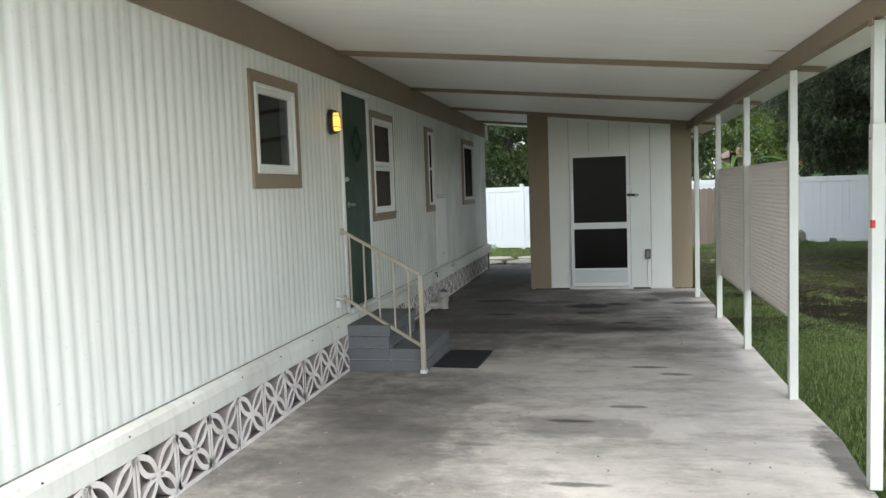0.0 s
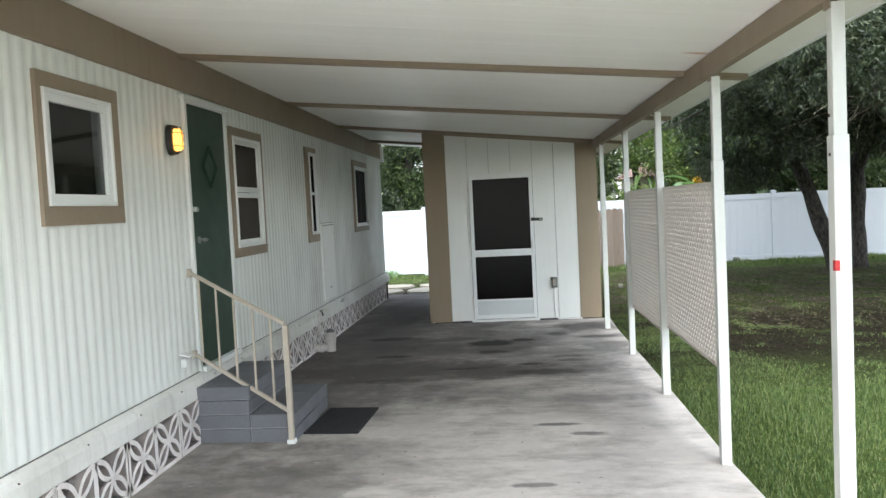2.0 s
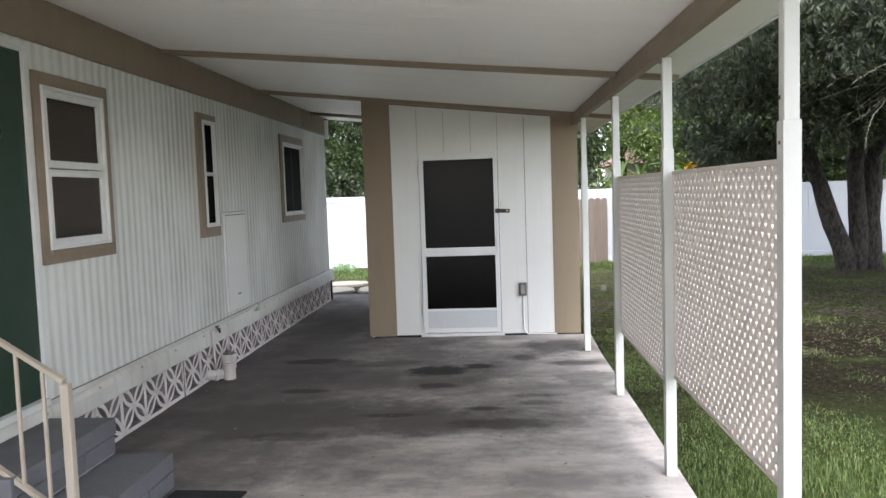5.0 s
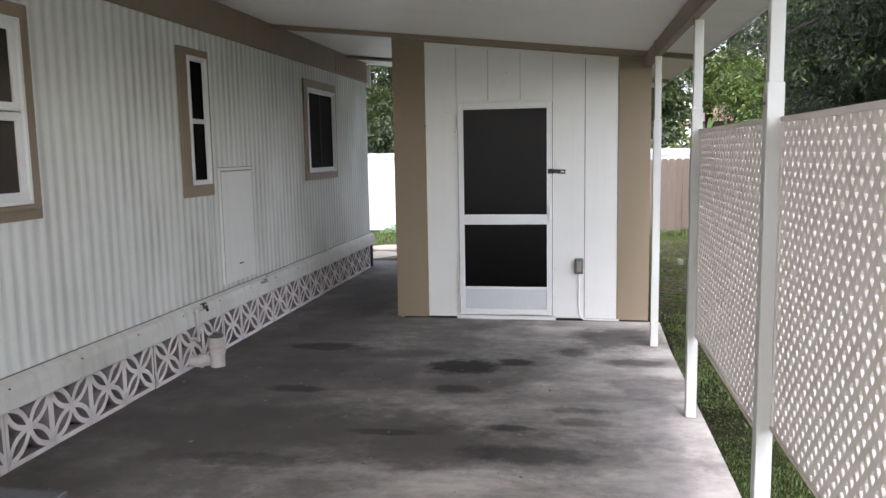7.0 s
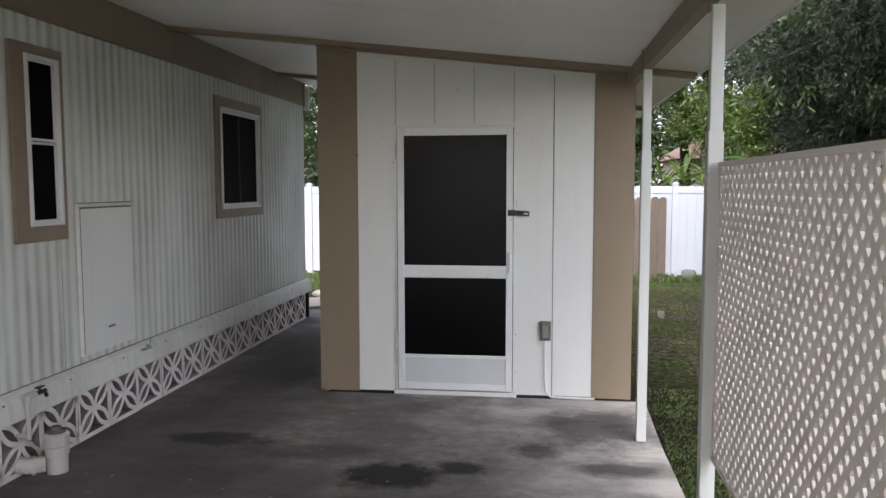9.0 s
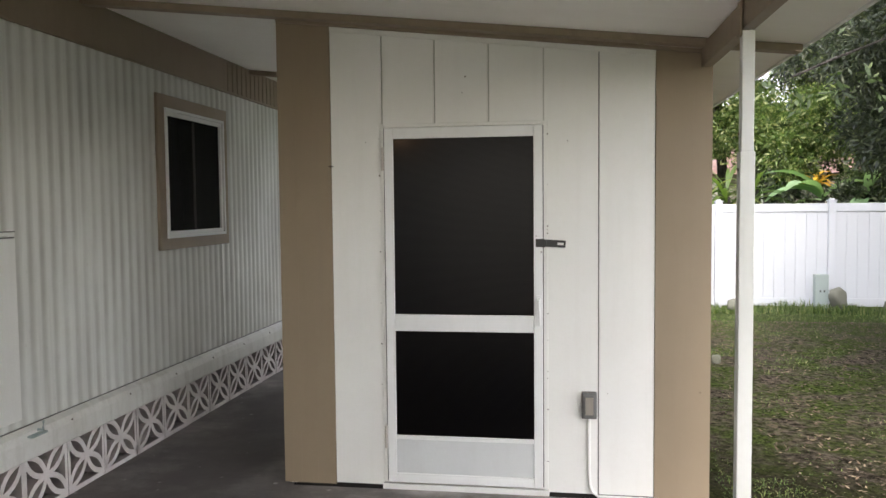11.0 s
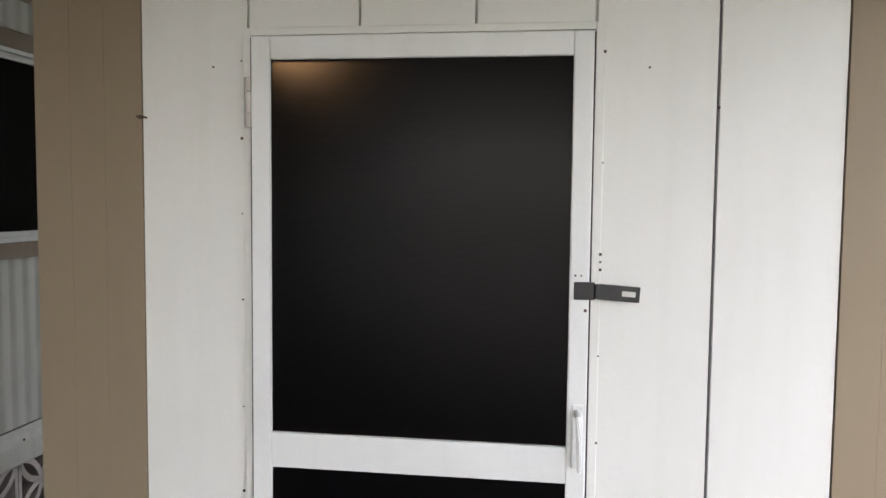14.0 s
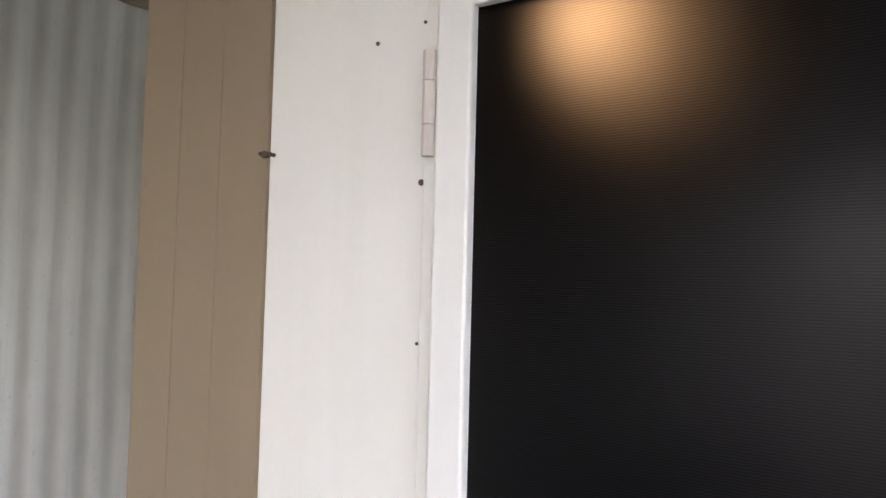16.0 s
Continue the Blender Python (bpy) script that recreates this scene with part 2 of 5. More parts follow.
def siding_material():
    m = Mat("white_siding_paint", 0.42)
    c = m.mix(m.math("MULTIPLY", m.ramp(m.noise(1.1, 5, s=(1, 1, 0.5)), (0.4, 0.0), (0.75, 1.0)), 0.22), (0.80, 0.815, 0.78), (0.54, 0.545, 0.50))
    st = m.ramp(m.noise(5.0, 5, 0.6, s=(4, 4, 0.18)), (0.50, 0.0), (0.78, 1.0))
    c = m.mix(m.math("MULTIPLY", st, 0.32), c, (0.34, 0.33, 0.29))
    c = m.mix(m.math("MULTIPLY", m.ramp(m.noise(50, 2), (0.66, 0.0), (0.75, 1.0)), 0.25), c, (0.3, 0.29, 0.26))
    sep = m.n("ShaderNodeSeparateXYZ")
    m.l(m.co, sep.inputs[0])
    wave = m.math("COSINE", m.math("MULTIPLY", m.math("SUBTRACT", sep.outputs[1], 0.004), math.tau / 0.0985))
    # groove bottoms coloured darker than the ribs, in blotches, more towards the back
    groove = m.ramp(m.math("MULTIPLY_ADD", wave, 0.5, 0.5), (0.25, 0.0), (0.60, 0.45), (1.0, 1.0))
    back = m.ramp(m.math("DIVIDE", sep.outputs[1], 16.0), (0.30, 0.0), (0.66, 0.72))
    mottle = m.ramp(m.noise(2.2, 5, 0.6, s=(1, 1, 0.5)), (0.35, 0.25), (0.7, 1.0))
    c = m.mix(m.math("MULTIPLY", m.math("MULTIPLY", groove, back), mottle), c, (0.27, 0.26, 0.22))
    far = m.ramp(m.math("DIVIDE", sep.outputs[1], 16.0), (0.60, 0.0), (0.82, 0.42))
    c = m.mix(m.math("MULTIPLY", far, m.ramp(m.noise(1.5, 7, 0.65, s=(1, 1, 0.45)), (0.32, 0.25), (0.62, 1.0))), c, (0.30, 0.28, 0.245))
    m.color(c).bump(m.noise(5, 3), 0.25, 0.01).rough(m.noise(3, 3), 0.35, 0.6)
    return m.m


def ceiling_material():
    m = Mat("white_roof_pan", 0.5)
    c = m.mix(m.math("MULTIPLY", m.ramp(m.noise(1.0, 5, 0.6, s=(0.5, 2.5, 1)), (0.4, 0.0), (0.75, 1.0)), 0.30), (0.93, 0.92, 0.88), (0.78, 0.77, 0.71))
    sep = m.n("ShaderNodeSeparateXYZ")
    m.l(m.co, sep.inputs[0])
    dx = m.math("DIVIDE", m.math("SUBTRACT", sep.outputs[0], 3.63), 0.16)
    dy = m.math("DIVIDE", m.math("SUBTRACT", sep.outputs[1], 6.12), 0.07)
    d = m.math("SQRT", m.math("ADD", m.math("MULTIPLY", dx, dx), m.math("MULTIPLY", dy, dy)))
    d = m.math("ADD", d, m.math("MULTIPLY", m.noise(12, 4), 0.5))
    c = m.mix(m.ramp(d, (0.3, 0.8), (1.2, 0.0)), c, (0.48, 0.24, 0.08))
    m.color(c).bump(m.noise(4, 3, s=(0.3, 3, 1)), 0.2, 0.01)
    return m.m


M_SIDING = siding_material()
M_CEIL = ceiling_material()
M_TAN = painted("tan_paint", (0.275, 0.215, 0.155), (0.17, 0.13, 0.09), 0.35, 0.55)
M_TANWOOD = painted("tan_board_paint", (0.262, 0.203, 0.136), (0.20, 0.15, 0.10), 0.25, 0.6, bump=0.08)
M_WHITE = painted("white_trim_paint", (0.78, 0.79, 0.78), (0.45, 0.44, 0.40), 0.15, 0.4)
M_POST = painted("white_post_paint", (0.62, 0.63, 0.60), (0.42, 0.43, 0.38), 0.30, 0.45)
M_BELT = painted("off_white_belt_paint", (0.74, 0.74, 0.70), (0.34, 0.31, 0.26), 0.45, 0.6)
M_PANEL = painted("white_panel_paint", (0.77, 0.77, 0.74), (0.55, 0.54, 0.47), 0.18, 0.55)
mb = Mat("whitewashed_block_shaded_holes", 0.85)
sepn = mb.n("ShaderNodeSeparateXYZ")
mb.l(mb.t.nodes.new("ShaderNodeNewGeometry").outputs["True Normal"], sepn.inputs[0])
# shade inside the holes painted in: faces turned from the front go grey
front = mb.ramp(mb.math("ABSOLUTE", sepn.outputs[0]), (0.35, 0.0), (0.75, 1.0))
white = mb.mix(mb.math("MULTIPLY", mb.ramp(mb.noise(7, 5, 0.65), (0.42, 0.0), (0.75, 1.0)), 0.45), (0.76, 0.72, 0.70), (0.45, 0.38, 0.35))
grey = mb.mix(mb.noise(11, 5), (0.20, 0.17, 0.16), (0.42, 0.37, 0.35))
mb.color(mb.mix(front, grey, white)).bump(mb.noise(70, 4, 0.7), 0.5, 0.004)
M_BLOCK = mb.m
M_GREEN = painted("dark_green_door_paint", (0.012, 0.040, 0.024), (0.022, 0.05, 0.034), 0.3, 0.38, streak=False, bump=0.08)
M_RAIL = painted("beige_rail_paint", (0.46, 0.41, 0.34), (0.28, 0.2, 0.13), 0.25, 0.45)
M_STEP = painted("grey_step_paint", (0.155, 0.16, 0.175), (0.06, 0.06, 0.065), 0.65, 0.8, streak=False, bump=0.9)
M_MORTAR = painted("pale_mortar", (0.33, 0.34, 0.35), (0.2, 0.2, 0.2), 0.3, 0.9)
lm = Mat("lattice_plastic", 0.45)
lc = lm.mix(lm.math("MULTIPLY", lm.noise(3, 5, 0.6), 0.45), (0.80, 0.75, 0.70), (0.68, 0.63, 0.58))
lm.color(lc).bump(lm.noise(60, 3), 0.15, 0.003)
ltr = lm.n("ShaderNodeBsdfTranslucent")
lm.l(lc, ltr.inputs[0])
lms = lm.n("ShaderNodeMixShader")
lms.inputs[0].default_value = 0.38
lm.l(lm.b.outputs[0], lms.inputs[1])
lm.l(ltr.outputs[0], lms.inputs[2])
lm.l(lms.outputs[0], lm.t.nodes["Material Output"].inputs[0])
M_LATTICE = lm.m
M_VINYL = painted("white_vinyl", (0.50, 0.53, 0.575), (0.50, 0.52, 0.52), 0.12, 0.35)
M_PVC = painted("old_pvc", (0.62, 0.58, 0.54), (0.25, 0.2, 0.17), 0.5, 0.5)
M_BLACK = painted("black_metal", (0.012, 0.012, 0.012), (0.03, 0.03, 0.03), 0.2, 0.4, streak=False)
M_MAT = painted("black_rubber_mat", (0.014, 0.015, 0.018), (0.04, 0.04, 0.04), 0.3, 0.9, streak=False, bump=0.8)
M_CHROME = painted("brushed_metal", (0.6, 0.6, 0.6), (0.3, 0.3, 0.3), 0.2, 0.3, streak=False, metal=1.0)
M_GREYBOX = painted("grey_box_plastic", (0.14, 0.14, 0.135), (0.07, 0.065, 0.06), 0.4, 0.55)
M_UTIL = painted("grey_green_utility_paint", (0.30, 0.36, 0.35), (0.2, 0.22, 0.2), 0.3, 0.5)
M_RUST = painted("rusty_iron", (0.10, 0.06, 0.045), (0.03, 0.02, 0.02), 0.5, 0.9)
M_STONE = painted("grey_stone", (0.15, 0.15, 0.125), (0.10, 0.12, 0.07), 0.6, 0.95, streak=False, bump=0.8)
M_PAVER = painted("pale_flagstone", (0.36, 0.33, 0.28), (0.25, 0.25, 0.18), 0.5, 0.9, streak=False, bump=0.6)
# near black puts the darkness of unlit rooms into the colour; dark boards too
M_DARK = painted("dark_board_and_unlit_inside", (0.018, 0.016, 0.014), (0.02, 0.02, 0.02), 0.4, 0.8)
M_CURTAIN = painted("brown_blind", (0.06, 0.052, 0.045), (0.05, 0.045, 0.04), 0.3, 0.8)
M_RED = painted("red_tape", (0.5, 0.03, 0.03), (0.3, 0.02, 0.02), 0.2, 0.5)
M_CONC = concrete()
M_LAWN = grass_soil()
M_BARK = bark()
M_FENCEWOOD = wood("weathered_fence_wood", (0.085, 0.066, 0.052), (0.20, 0.16, 0.13))
M_GLASS = glass_material()
M_SCREEN = screen_material("dark_screen", (0.002, 0.002, 0.0026), 0.075)
wsm = Mat("window_insect_screen", 0.6, 0.0, 0.1)
wsm.color((0.085, 0.074, 0.064))
tp = wsm.n("ShaderNodeBsdfTransparent")
mx_ = wsm.n("ShaderNodeMixShader")
mx_.inputs[0].default_value = 0.25
wsm.l(wsm.b.outputs[0], mx_.inputs[1])
wsm.l(tp.outputs[0], mx_.inputs[2])
wsm.l(mx_.outputs[0], wsm.t.nodes["Material Output"].inputs[0])
M_WSCREEN = wsm.m
M_WSCREEN_DARK = M_WSCREEN.copy()
M_WSCREEN_DARK.name = "dark_window_screen"
for nd in M_WSCREEN_DARK.node_tree.nodes:
    if nd.type == "BSDF_PRINCIPLED":
        nd.inputs["Base Color"].default_value = (0.006, 0.006, 0.006, 1)
        nd.inputs["Specular IOR Level"].default_value = 0.02
    if nd.type == "MIX_SHADER":
        nd.inputs[0].default_value = 0.04
M_AMBER = emissive("amber_lamp_glass", (1.0, 0.45, 0.08), 0.6)
M_LEAF = leaf_material("willow_leaf", (0.009, 0.017, 0.008), (0.055, 0.076, 0.038), (0.16, 0.18, 0.10), trans=0.22)
M_LEAF2 = leaf_material("bright_leaf", (0.035, 0.075, 0.015), (0.165, 0.235, 0.065), (0.46, 0.47, 0.22), trans=0.4)
M_LEAF3 = leaf_material("dark_hedge_leaf", (0.012, 0.026, 0.008), (0.075, 0.115, 0.038), (0.22, 0.26, 0.10))
M_BANANA = leaf_material("banana_leaf", (0.14, 0.24, 0.12), (0.30, 0.42, 0.25), (0.34, 0.44, 0.27))
M_YELLOW = leaf_material("yellow_leaf", (0.45, 0.25, 0.03), (0.65, 0.40, 0.05), (0.6, 0.2, 0.05))
M_GRASS = leaf_material("grass_blade", (0.022, 0.050, 0.010), (0.155, 0.220, 0.062), (0.34, 0.33, 0.16), 0.6, 0.3)
M_HOUSE = painted("pinkish_stucco", (0.55, 0.48, 0.44), (0.4, 0.33, 0.3), 0.2, 0.8)
M_ROOFRED = painted("brown_red_roof", (0.20, 0.115, 0.095), (0.12, 0.08, 0.07), 0.4, 0.9)
M_ASPHALT = painted("asphalt", (0.055, 0.055, 0.055), (0.03, 0.03, 0.03), 0.3, 0.9, streak=False)


# ---- mesh helpers ----
def cube(bm, x0, y0, z0, x1, y1, z1, bevel=0.0, m=None):
    """Adds a box, its edges rounded by bevel."""
    vs = bmesh.ops.create_cube(bm, size=1.0)["verts"]
    for v in vs:
        v.co = Vector(((x0 + x1) / 2 + v.co.x * (x1 - x0), (y0 + y1) / 2 + v.co.y * (y1 - y0), (z0 + z1) / 2 + v.co.z * (z1 - z0)))
        if m:
            v.co = m @ v.co
    if bevel:
        es = list({e for v in vs for e in v.link_edges})
        bmesh.ops.bevel(bm, geom=es, offset=bevel, segments=2, affect="EDGES", profile=0.5)


def tube(bm, pts, r, sides=10, caps=True):
    """A round bar through the points; r is a radius or one for each point."""
    rs = r if isinstance(r, (list, tuple)) else [r] * len(pts)
    pts = [Vector(p) for p in pts]
    rings = []
    for i, p in enumerate(pts):
        d = (pts[min(i + 1, len(pts) - 1)] - pts[max(i - 1, 0)]).normalized()
        a = d.cross(Vector((0, 0, 1)) if abs(d.z) < 0.9 else Vector((1, 0, 0))).normalized()
        b = d.cross(a)
        rings.append([bm.verts.new(p + (a * math.cos(k * math.tau / sides) + b * math.sin(k * math.tau / sides)) * rs[i]) for k in range(sides)])
    for r0, r1 in zip(rings, rings[1:]):
        for k in range(sides):
            bm.faces.new((r0[k], r0[(k + 1) % sides], r1[(k + 1) % sides], r1[k]))
    if caps:
        bm.faces.new(rings[0])
        bm.faces.new(rings[-1][::-1])


def lathe(bm, cx, cy, profile, sides=20):
    """Turns a profile of (radius, z) about a standing axis."""
    rings = [[bm.verts.new((cx + r * math.cos(k * math.tau / sides), cy + r * math.sin(k * math.tau / sides), z)) for k in range(sides)] for r, z in profile]
    for r0, r1 in zip(rings, rings[1:]):
        for k in range(sides):
            bm.faces.new((r0[k], r0[(k + 1) % sides], r1[(k + 1) % sides], r1[k]))
    bm.faces.new(rings[0][::-1])
    bm.faces.new(rings[-1])


def mesh_of(name, bm, material, smooth=False):
    bmesh.ops.recalc_face_normals(bm, faces=bm.faces)
    me = bpy.data.meshes.new(name)
    bm.to_mesh(me)
    bm.free()
    me.materials.append(material)
    if smooth:
        me.polygons.foreach_set("use_smooth", [True] * len(me.polygons))
    return me


def part(name, bm, material, parent=None, label="", smooth=False):
    ob = new(name, mesh_of(name, bm, material, smooth) if isinstance(bm, bmesh.types.BMesh) else bm)
    if parent:
        ob.parent = parent
    if label:
        tagged(ob, label=label)
    return ob


def box_part(name, dims, material, parent=None, label="", bevel=0.003):
    bm = bmesh.new()
    cube(bm, *dims, bevel=bevel)
    return part(name, bm, material, parent, label)


def thing(name, label, category, group=""):
    return tagged(new(name), label, category, group)


def structure(ob, label="", category=""):
    return tagged(ob, label, category, kind="structure")


def raw_mesh(name, verts, faces, material, smooth=False):
    """A mesh from numpy arrays: verts (n, 3), faces (m, 3 or 4)."""
    me = bpy.data.meshes.new(name)
    k = faces.shape[1]
    me.vertices.add(len(verts))
    me.vertices.foreach_set("co", verts.astype(np.float32).ravel())
    me.loops.add(faces.size)
    me.loops.foreach_set("vertex_index", faces.astype(np.int32).ravel())
    me.polygons.add(len(faces))
    me.polygons.foreach_set("loop_start", np.arange(0, faces.size, k, dtype=np.int32))
    me.update(calc_edges=True)
    me.materials.append(material)
    if smooth:
        me.polygons.foreach_set("use_smooth", [True] * len(faces))
    return me


# ---- ground ----
def ground_mesh():
    bm = bmesh.new()
    xs = [-400, -80, -30, -12] + [-6 + i * 0.5 for i in range(49)] + [24, 40, 90, 400]
    ys = [-400, -80, -20] + [-6 + i * 0.5 for i in range(64)] + [32, 45, 90, 400]
    grid = [[bm.verts.new((x, y, -0.055 + (0.02 * noise.noise(Vector((x * 0.6, y * 0.6, 0))) if 3.9 < x < 20 else 0))) for y in ys] for x in xs]
    for i in range(len(xs) - 1):
        for j in range(len(ys) - 1):
            bm.faces.new((grid[i][j], grid[i + 1][j], grid[i + 1][j + 1], grid[i][j + 1]))
    return bm


structure(part("ground", ground_mesh(), M_LAWN), "patchy green lawn with brown leaf litter", "ground")
bm = bmesh.new()
outline = [(-0.2, -6.0)]
edge = [(3.92, -6.0), (3.88, 2.0), (3.84, 3.6), (3.72, 4.3), (3.80, 5.2), (3.77, 6.2), (3.775, 9.0), (3.76, 11.3), (3.78, 12.38)]
outline += edge + [(1.26, 12.38), (1.26, 16.4), (-0.2, 16.45)]
low = [bm.verts.new((x, y, -0.14)) for x, y in outline]
top = [bm.verts.new((x, y, 0)) for x, y in outline]
bm.faces.new(top)
for i in range(len(outline)):
    j = (i + 1) % len(outline)
    bm.faces.new((low[i], low[j], top[j], top[i]))
structure(part("floor", bm, M_CONC), "worn grey concrete carport slab with dark mildew stains and painted-in dimming", "floor")
structure(box_part("road", (-60, -30, -0.05, 60, -14, -0.035), M_ASPHALT), "asphalt street", "road")

# ---- mobile home wall: corrugated siding with openings ----
TOP, BELT = 2.93, 0.505
OPENINGS = ((5.24, 5.86, 1.79, 2.38), (7.03, 7.87, 0.50, 2.60), (8.02, 8.68, 1.42, 2.38), (10.57, 10.86, 1.44, 2.42), (13.29, 14.22, 1.46, 2.38))
RIB = 0.0985


def siding(y0, y1, holes):
    """A thin corrugated sheet between y0 and y1, cut where the openings are."""
    bm = bmesh.new()
    prof = ((0.0, 0.0), (0.10, 0.0005), (0.20, 0.0020), (0.30, 0.0040), (0.42, 0.0052), (0.60, 0.0052), (0.72, 0.0040), (0.82, 0.0018), (0.92, 0.0003))
    ys = []
    k = int(y0 / RIB) - 1
    while k * RIB < y1:
        ys += [((k + a) * RIB, d) for a, d in prof]
        k += 1
    ys = [(y, d) for y, d in ys if y0 < y < y1]
    for a, b, *_ in holes:
        for cut in (a, b):
            near = min(ys, key=lambda s: abs(s[0] - cut))
            ys[ys.index(near)] = (cut, near[1])
    ys = [(y0, 0.0)] + ys + [(y1, 0.0)]
    for (ya, da), (yb, db) in zip(ys, ys[1:]):
        mid = (ya + yb) / 2
        spans = [(BELT - 0.03, TOP)]
        for a, b, lo, hi in holes:
            if a < mid < b:
                spans = [(BELT - 0.03, lo), (hi, TOP)] if lo > BELT else [(hi, TOP)]
        for lo, hi in spans:
            bm.faces.new([bm.verts.new(p) for p in ((da, ya, lo), (db, yb, lo), (db, yb, hi), (da, ya, hi))])
    bmesh.ops.remove_doubles(bm, verts=bm.verts, dist=0.0002)
    return bm


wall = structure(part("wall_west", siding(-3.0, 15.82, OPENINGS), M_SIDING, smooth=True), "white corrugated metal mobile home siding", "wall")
bm = bmesh.new()
for a, b, lo, hi in ((-3.0, 5.24, 0, 0), (5.86, 7.03, 0, 0), (7.87, 8.02, 0, 0), (8.68, 10.57, 0, 0), (10.86, 13.29, 0, 0), (14.22, 15.80, 0, 0)):
    cube(bm, -0.10, a, 0.40, -0.012, b, TOP)
for a, b, lo, hi in OPENINGS:
    cube(bm, -0.10, a, hi, -0.012, b, TOP)
    cube(bm, -0.10, a, 0.40, -0.012, b, lo)
part("wall_core", bm, M_WHITE, wall, "white wall core and reveals")
# unseen rooms, coloured near black so the windows look unlit
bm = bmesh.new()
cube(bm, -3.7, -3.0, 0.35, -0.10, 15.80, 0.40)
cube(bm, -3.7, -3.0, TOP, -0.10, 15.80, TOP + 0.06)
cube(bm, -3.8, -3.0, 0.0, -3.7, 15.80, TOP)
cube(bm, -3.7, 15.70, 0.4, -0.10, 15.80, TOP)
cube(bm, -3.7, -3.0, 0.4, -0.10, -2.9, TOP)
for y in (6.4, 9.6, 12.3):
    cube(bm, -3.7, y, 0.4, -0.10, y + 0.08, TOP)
part("wall_inner", bm, M_DARK, wall, "inner walls and floor of the home, coloured near black as unlit")
box_part("wall_end", (-3.8, 15.80, 0.40, 0.0, 15.83, TOP), M_SIDING, wall, "white end wall of the home")
structure(box_part("roof_west", (-3.9, -3.1, 2.99, -0.06, 15.9, 3.10), M_WHITE), "white flat roof of the home", "roof")

# belt board under the siding
bm = bmesh.new()
sec = ((-0.01, 0.335), (0.070, 0.335), (0.078, 0.343), (0.074, 0.440), (0.060, 0.480), (0.020, 0.500), (-0.01, 0.500))
a = [bm.verts.new((x, -3.0, z)) for x, z in sec]
b = [bm.verts.new((x, 15.84, z)) for x, z in sec]
for i in range(len(sec)):
    j = (i + 1) % len(sec)
    bm.faces.new((a[i], b[i], b[j], a[j]))
bm.faces.new(a)
bm.faces.new(b[::-1])
structure(part("trim", bm, M_BELT), "weathered white belt board with screw heads", "trim")

# thin dark strip paints the shadow line under the siding edge
structure(box_part("trim", (0.0075, -3.0, 0.4985, 0.0200, 15.82, 0.5030), M_GREYBOX, bevel=0), "dark strip for the shadow line above the belt board", "trim")

# tan band at the top of the wall
bm = bmesh.new()
cube(bm, 0.0, -3.0, 2.660, 0.016, 15.86, 2.940, bevel=0.003)
cube(bm, 0.0, -3.0, 2.652, 0.021, 15.86, 2.668, bevel=0.003)
fascia = structure(part("trim", bm, M_TAN), "tan painted fascia band under the carport roof", "trim")
bm = bmesh.new()
for k in range(15):
    y = 14.38 + k * RIB
    cube(bm, 0.012, y, 2.672, 0.024, y + 0.048, 2.925, bevel=0.005)
part("ribs", bm, M_TAN, fascia, "tan painted corrugated siding")
box_part("end_cap", (0.0, 15.86, 2.60, 0.065, 15.90, 2.90), M_WHITE, fascia, "bent white metal end cap")


bm = bmesh.new()
for k in range(30):
    y = -2.0 + k * 0.61
    tube(bm, ((0.070, y, 0.455), (0.076, y, 0.456)), 0.005, 8)
tagged(part("screws", bm, M_RUST, fascia, "rusty screw heads"), kind="stuff")


# ---- breeze block skirting ----
def breeze_block():
    """One pierced block, 0.366 wide and 0.335 high, with four leaf shaped rings on its diagonals."""
    bm = bmesh.new()
    w, h, d, t = 0.3655, 0.335, 0.075, 0.0155
    cube(bm, -d, -w / 2, 0, 0, w / 2, 0.030)
    cube(bm, -d, -w / 2, 0.03, 0, -w / 2 + 0.023, h)
    cube(bm, -d, w / 2 - 0.023, 0.03, 0, w / 2, h)
    cy, cz = 0.0, 0.03 + (h - 0.03) / 2
    for sy in (-1, 1):
        for sz in (-1, 1):
            c0 = Vector((cy, cz))
            c1 = Vector((sy * (w / 2 - 0.008), cz + sz * ((h - 0.03) / 2 - 0.002)))
            ax = c1 - c0
            nm = Vector((-ax.y, ax.x)).normalized()
            for side in (-1, 1):
                line = [c0 + ax * s + nm * side * 0.039 * math.sin(math.pi * s) ** 0.9 for s in (0.0001, 0.12, 0.27, 0.42, 0.58, 0.73, 0.88, 0.9999)]
                rows = []
                for i, p in enumerate(line):
                    tg = (line[min(i + 1, 7)] - line[max(i - 1, 0)]).normalized()
                    q = Vector((-tg.y, tg.x)) * t
                    rows.append([bm.verts.new(v) for v in ((0, p.x + q.x, p.y + q.y), (0, p.x - q.x, p.y - q.y), (-d, p.x - q.x, p.y - q.y), (-d, p.x + q.x, p.y + q.y))])
                for r0, r1 in zip(rows, rows[1:]):
                    for k in range(4):
                        bm.faces.new((r0[k], r0[(k + 1) % 4], r1[(k + 1) % 4], r1[k]))
    cube(bm, -d, -0.028, cz - 0.028, 0.001, 0.028, cz + 0.028, bevel=0.008)
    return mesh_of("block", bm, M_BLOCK)


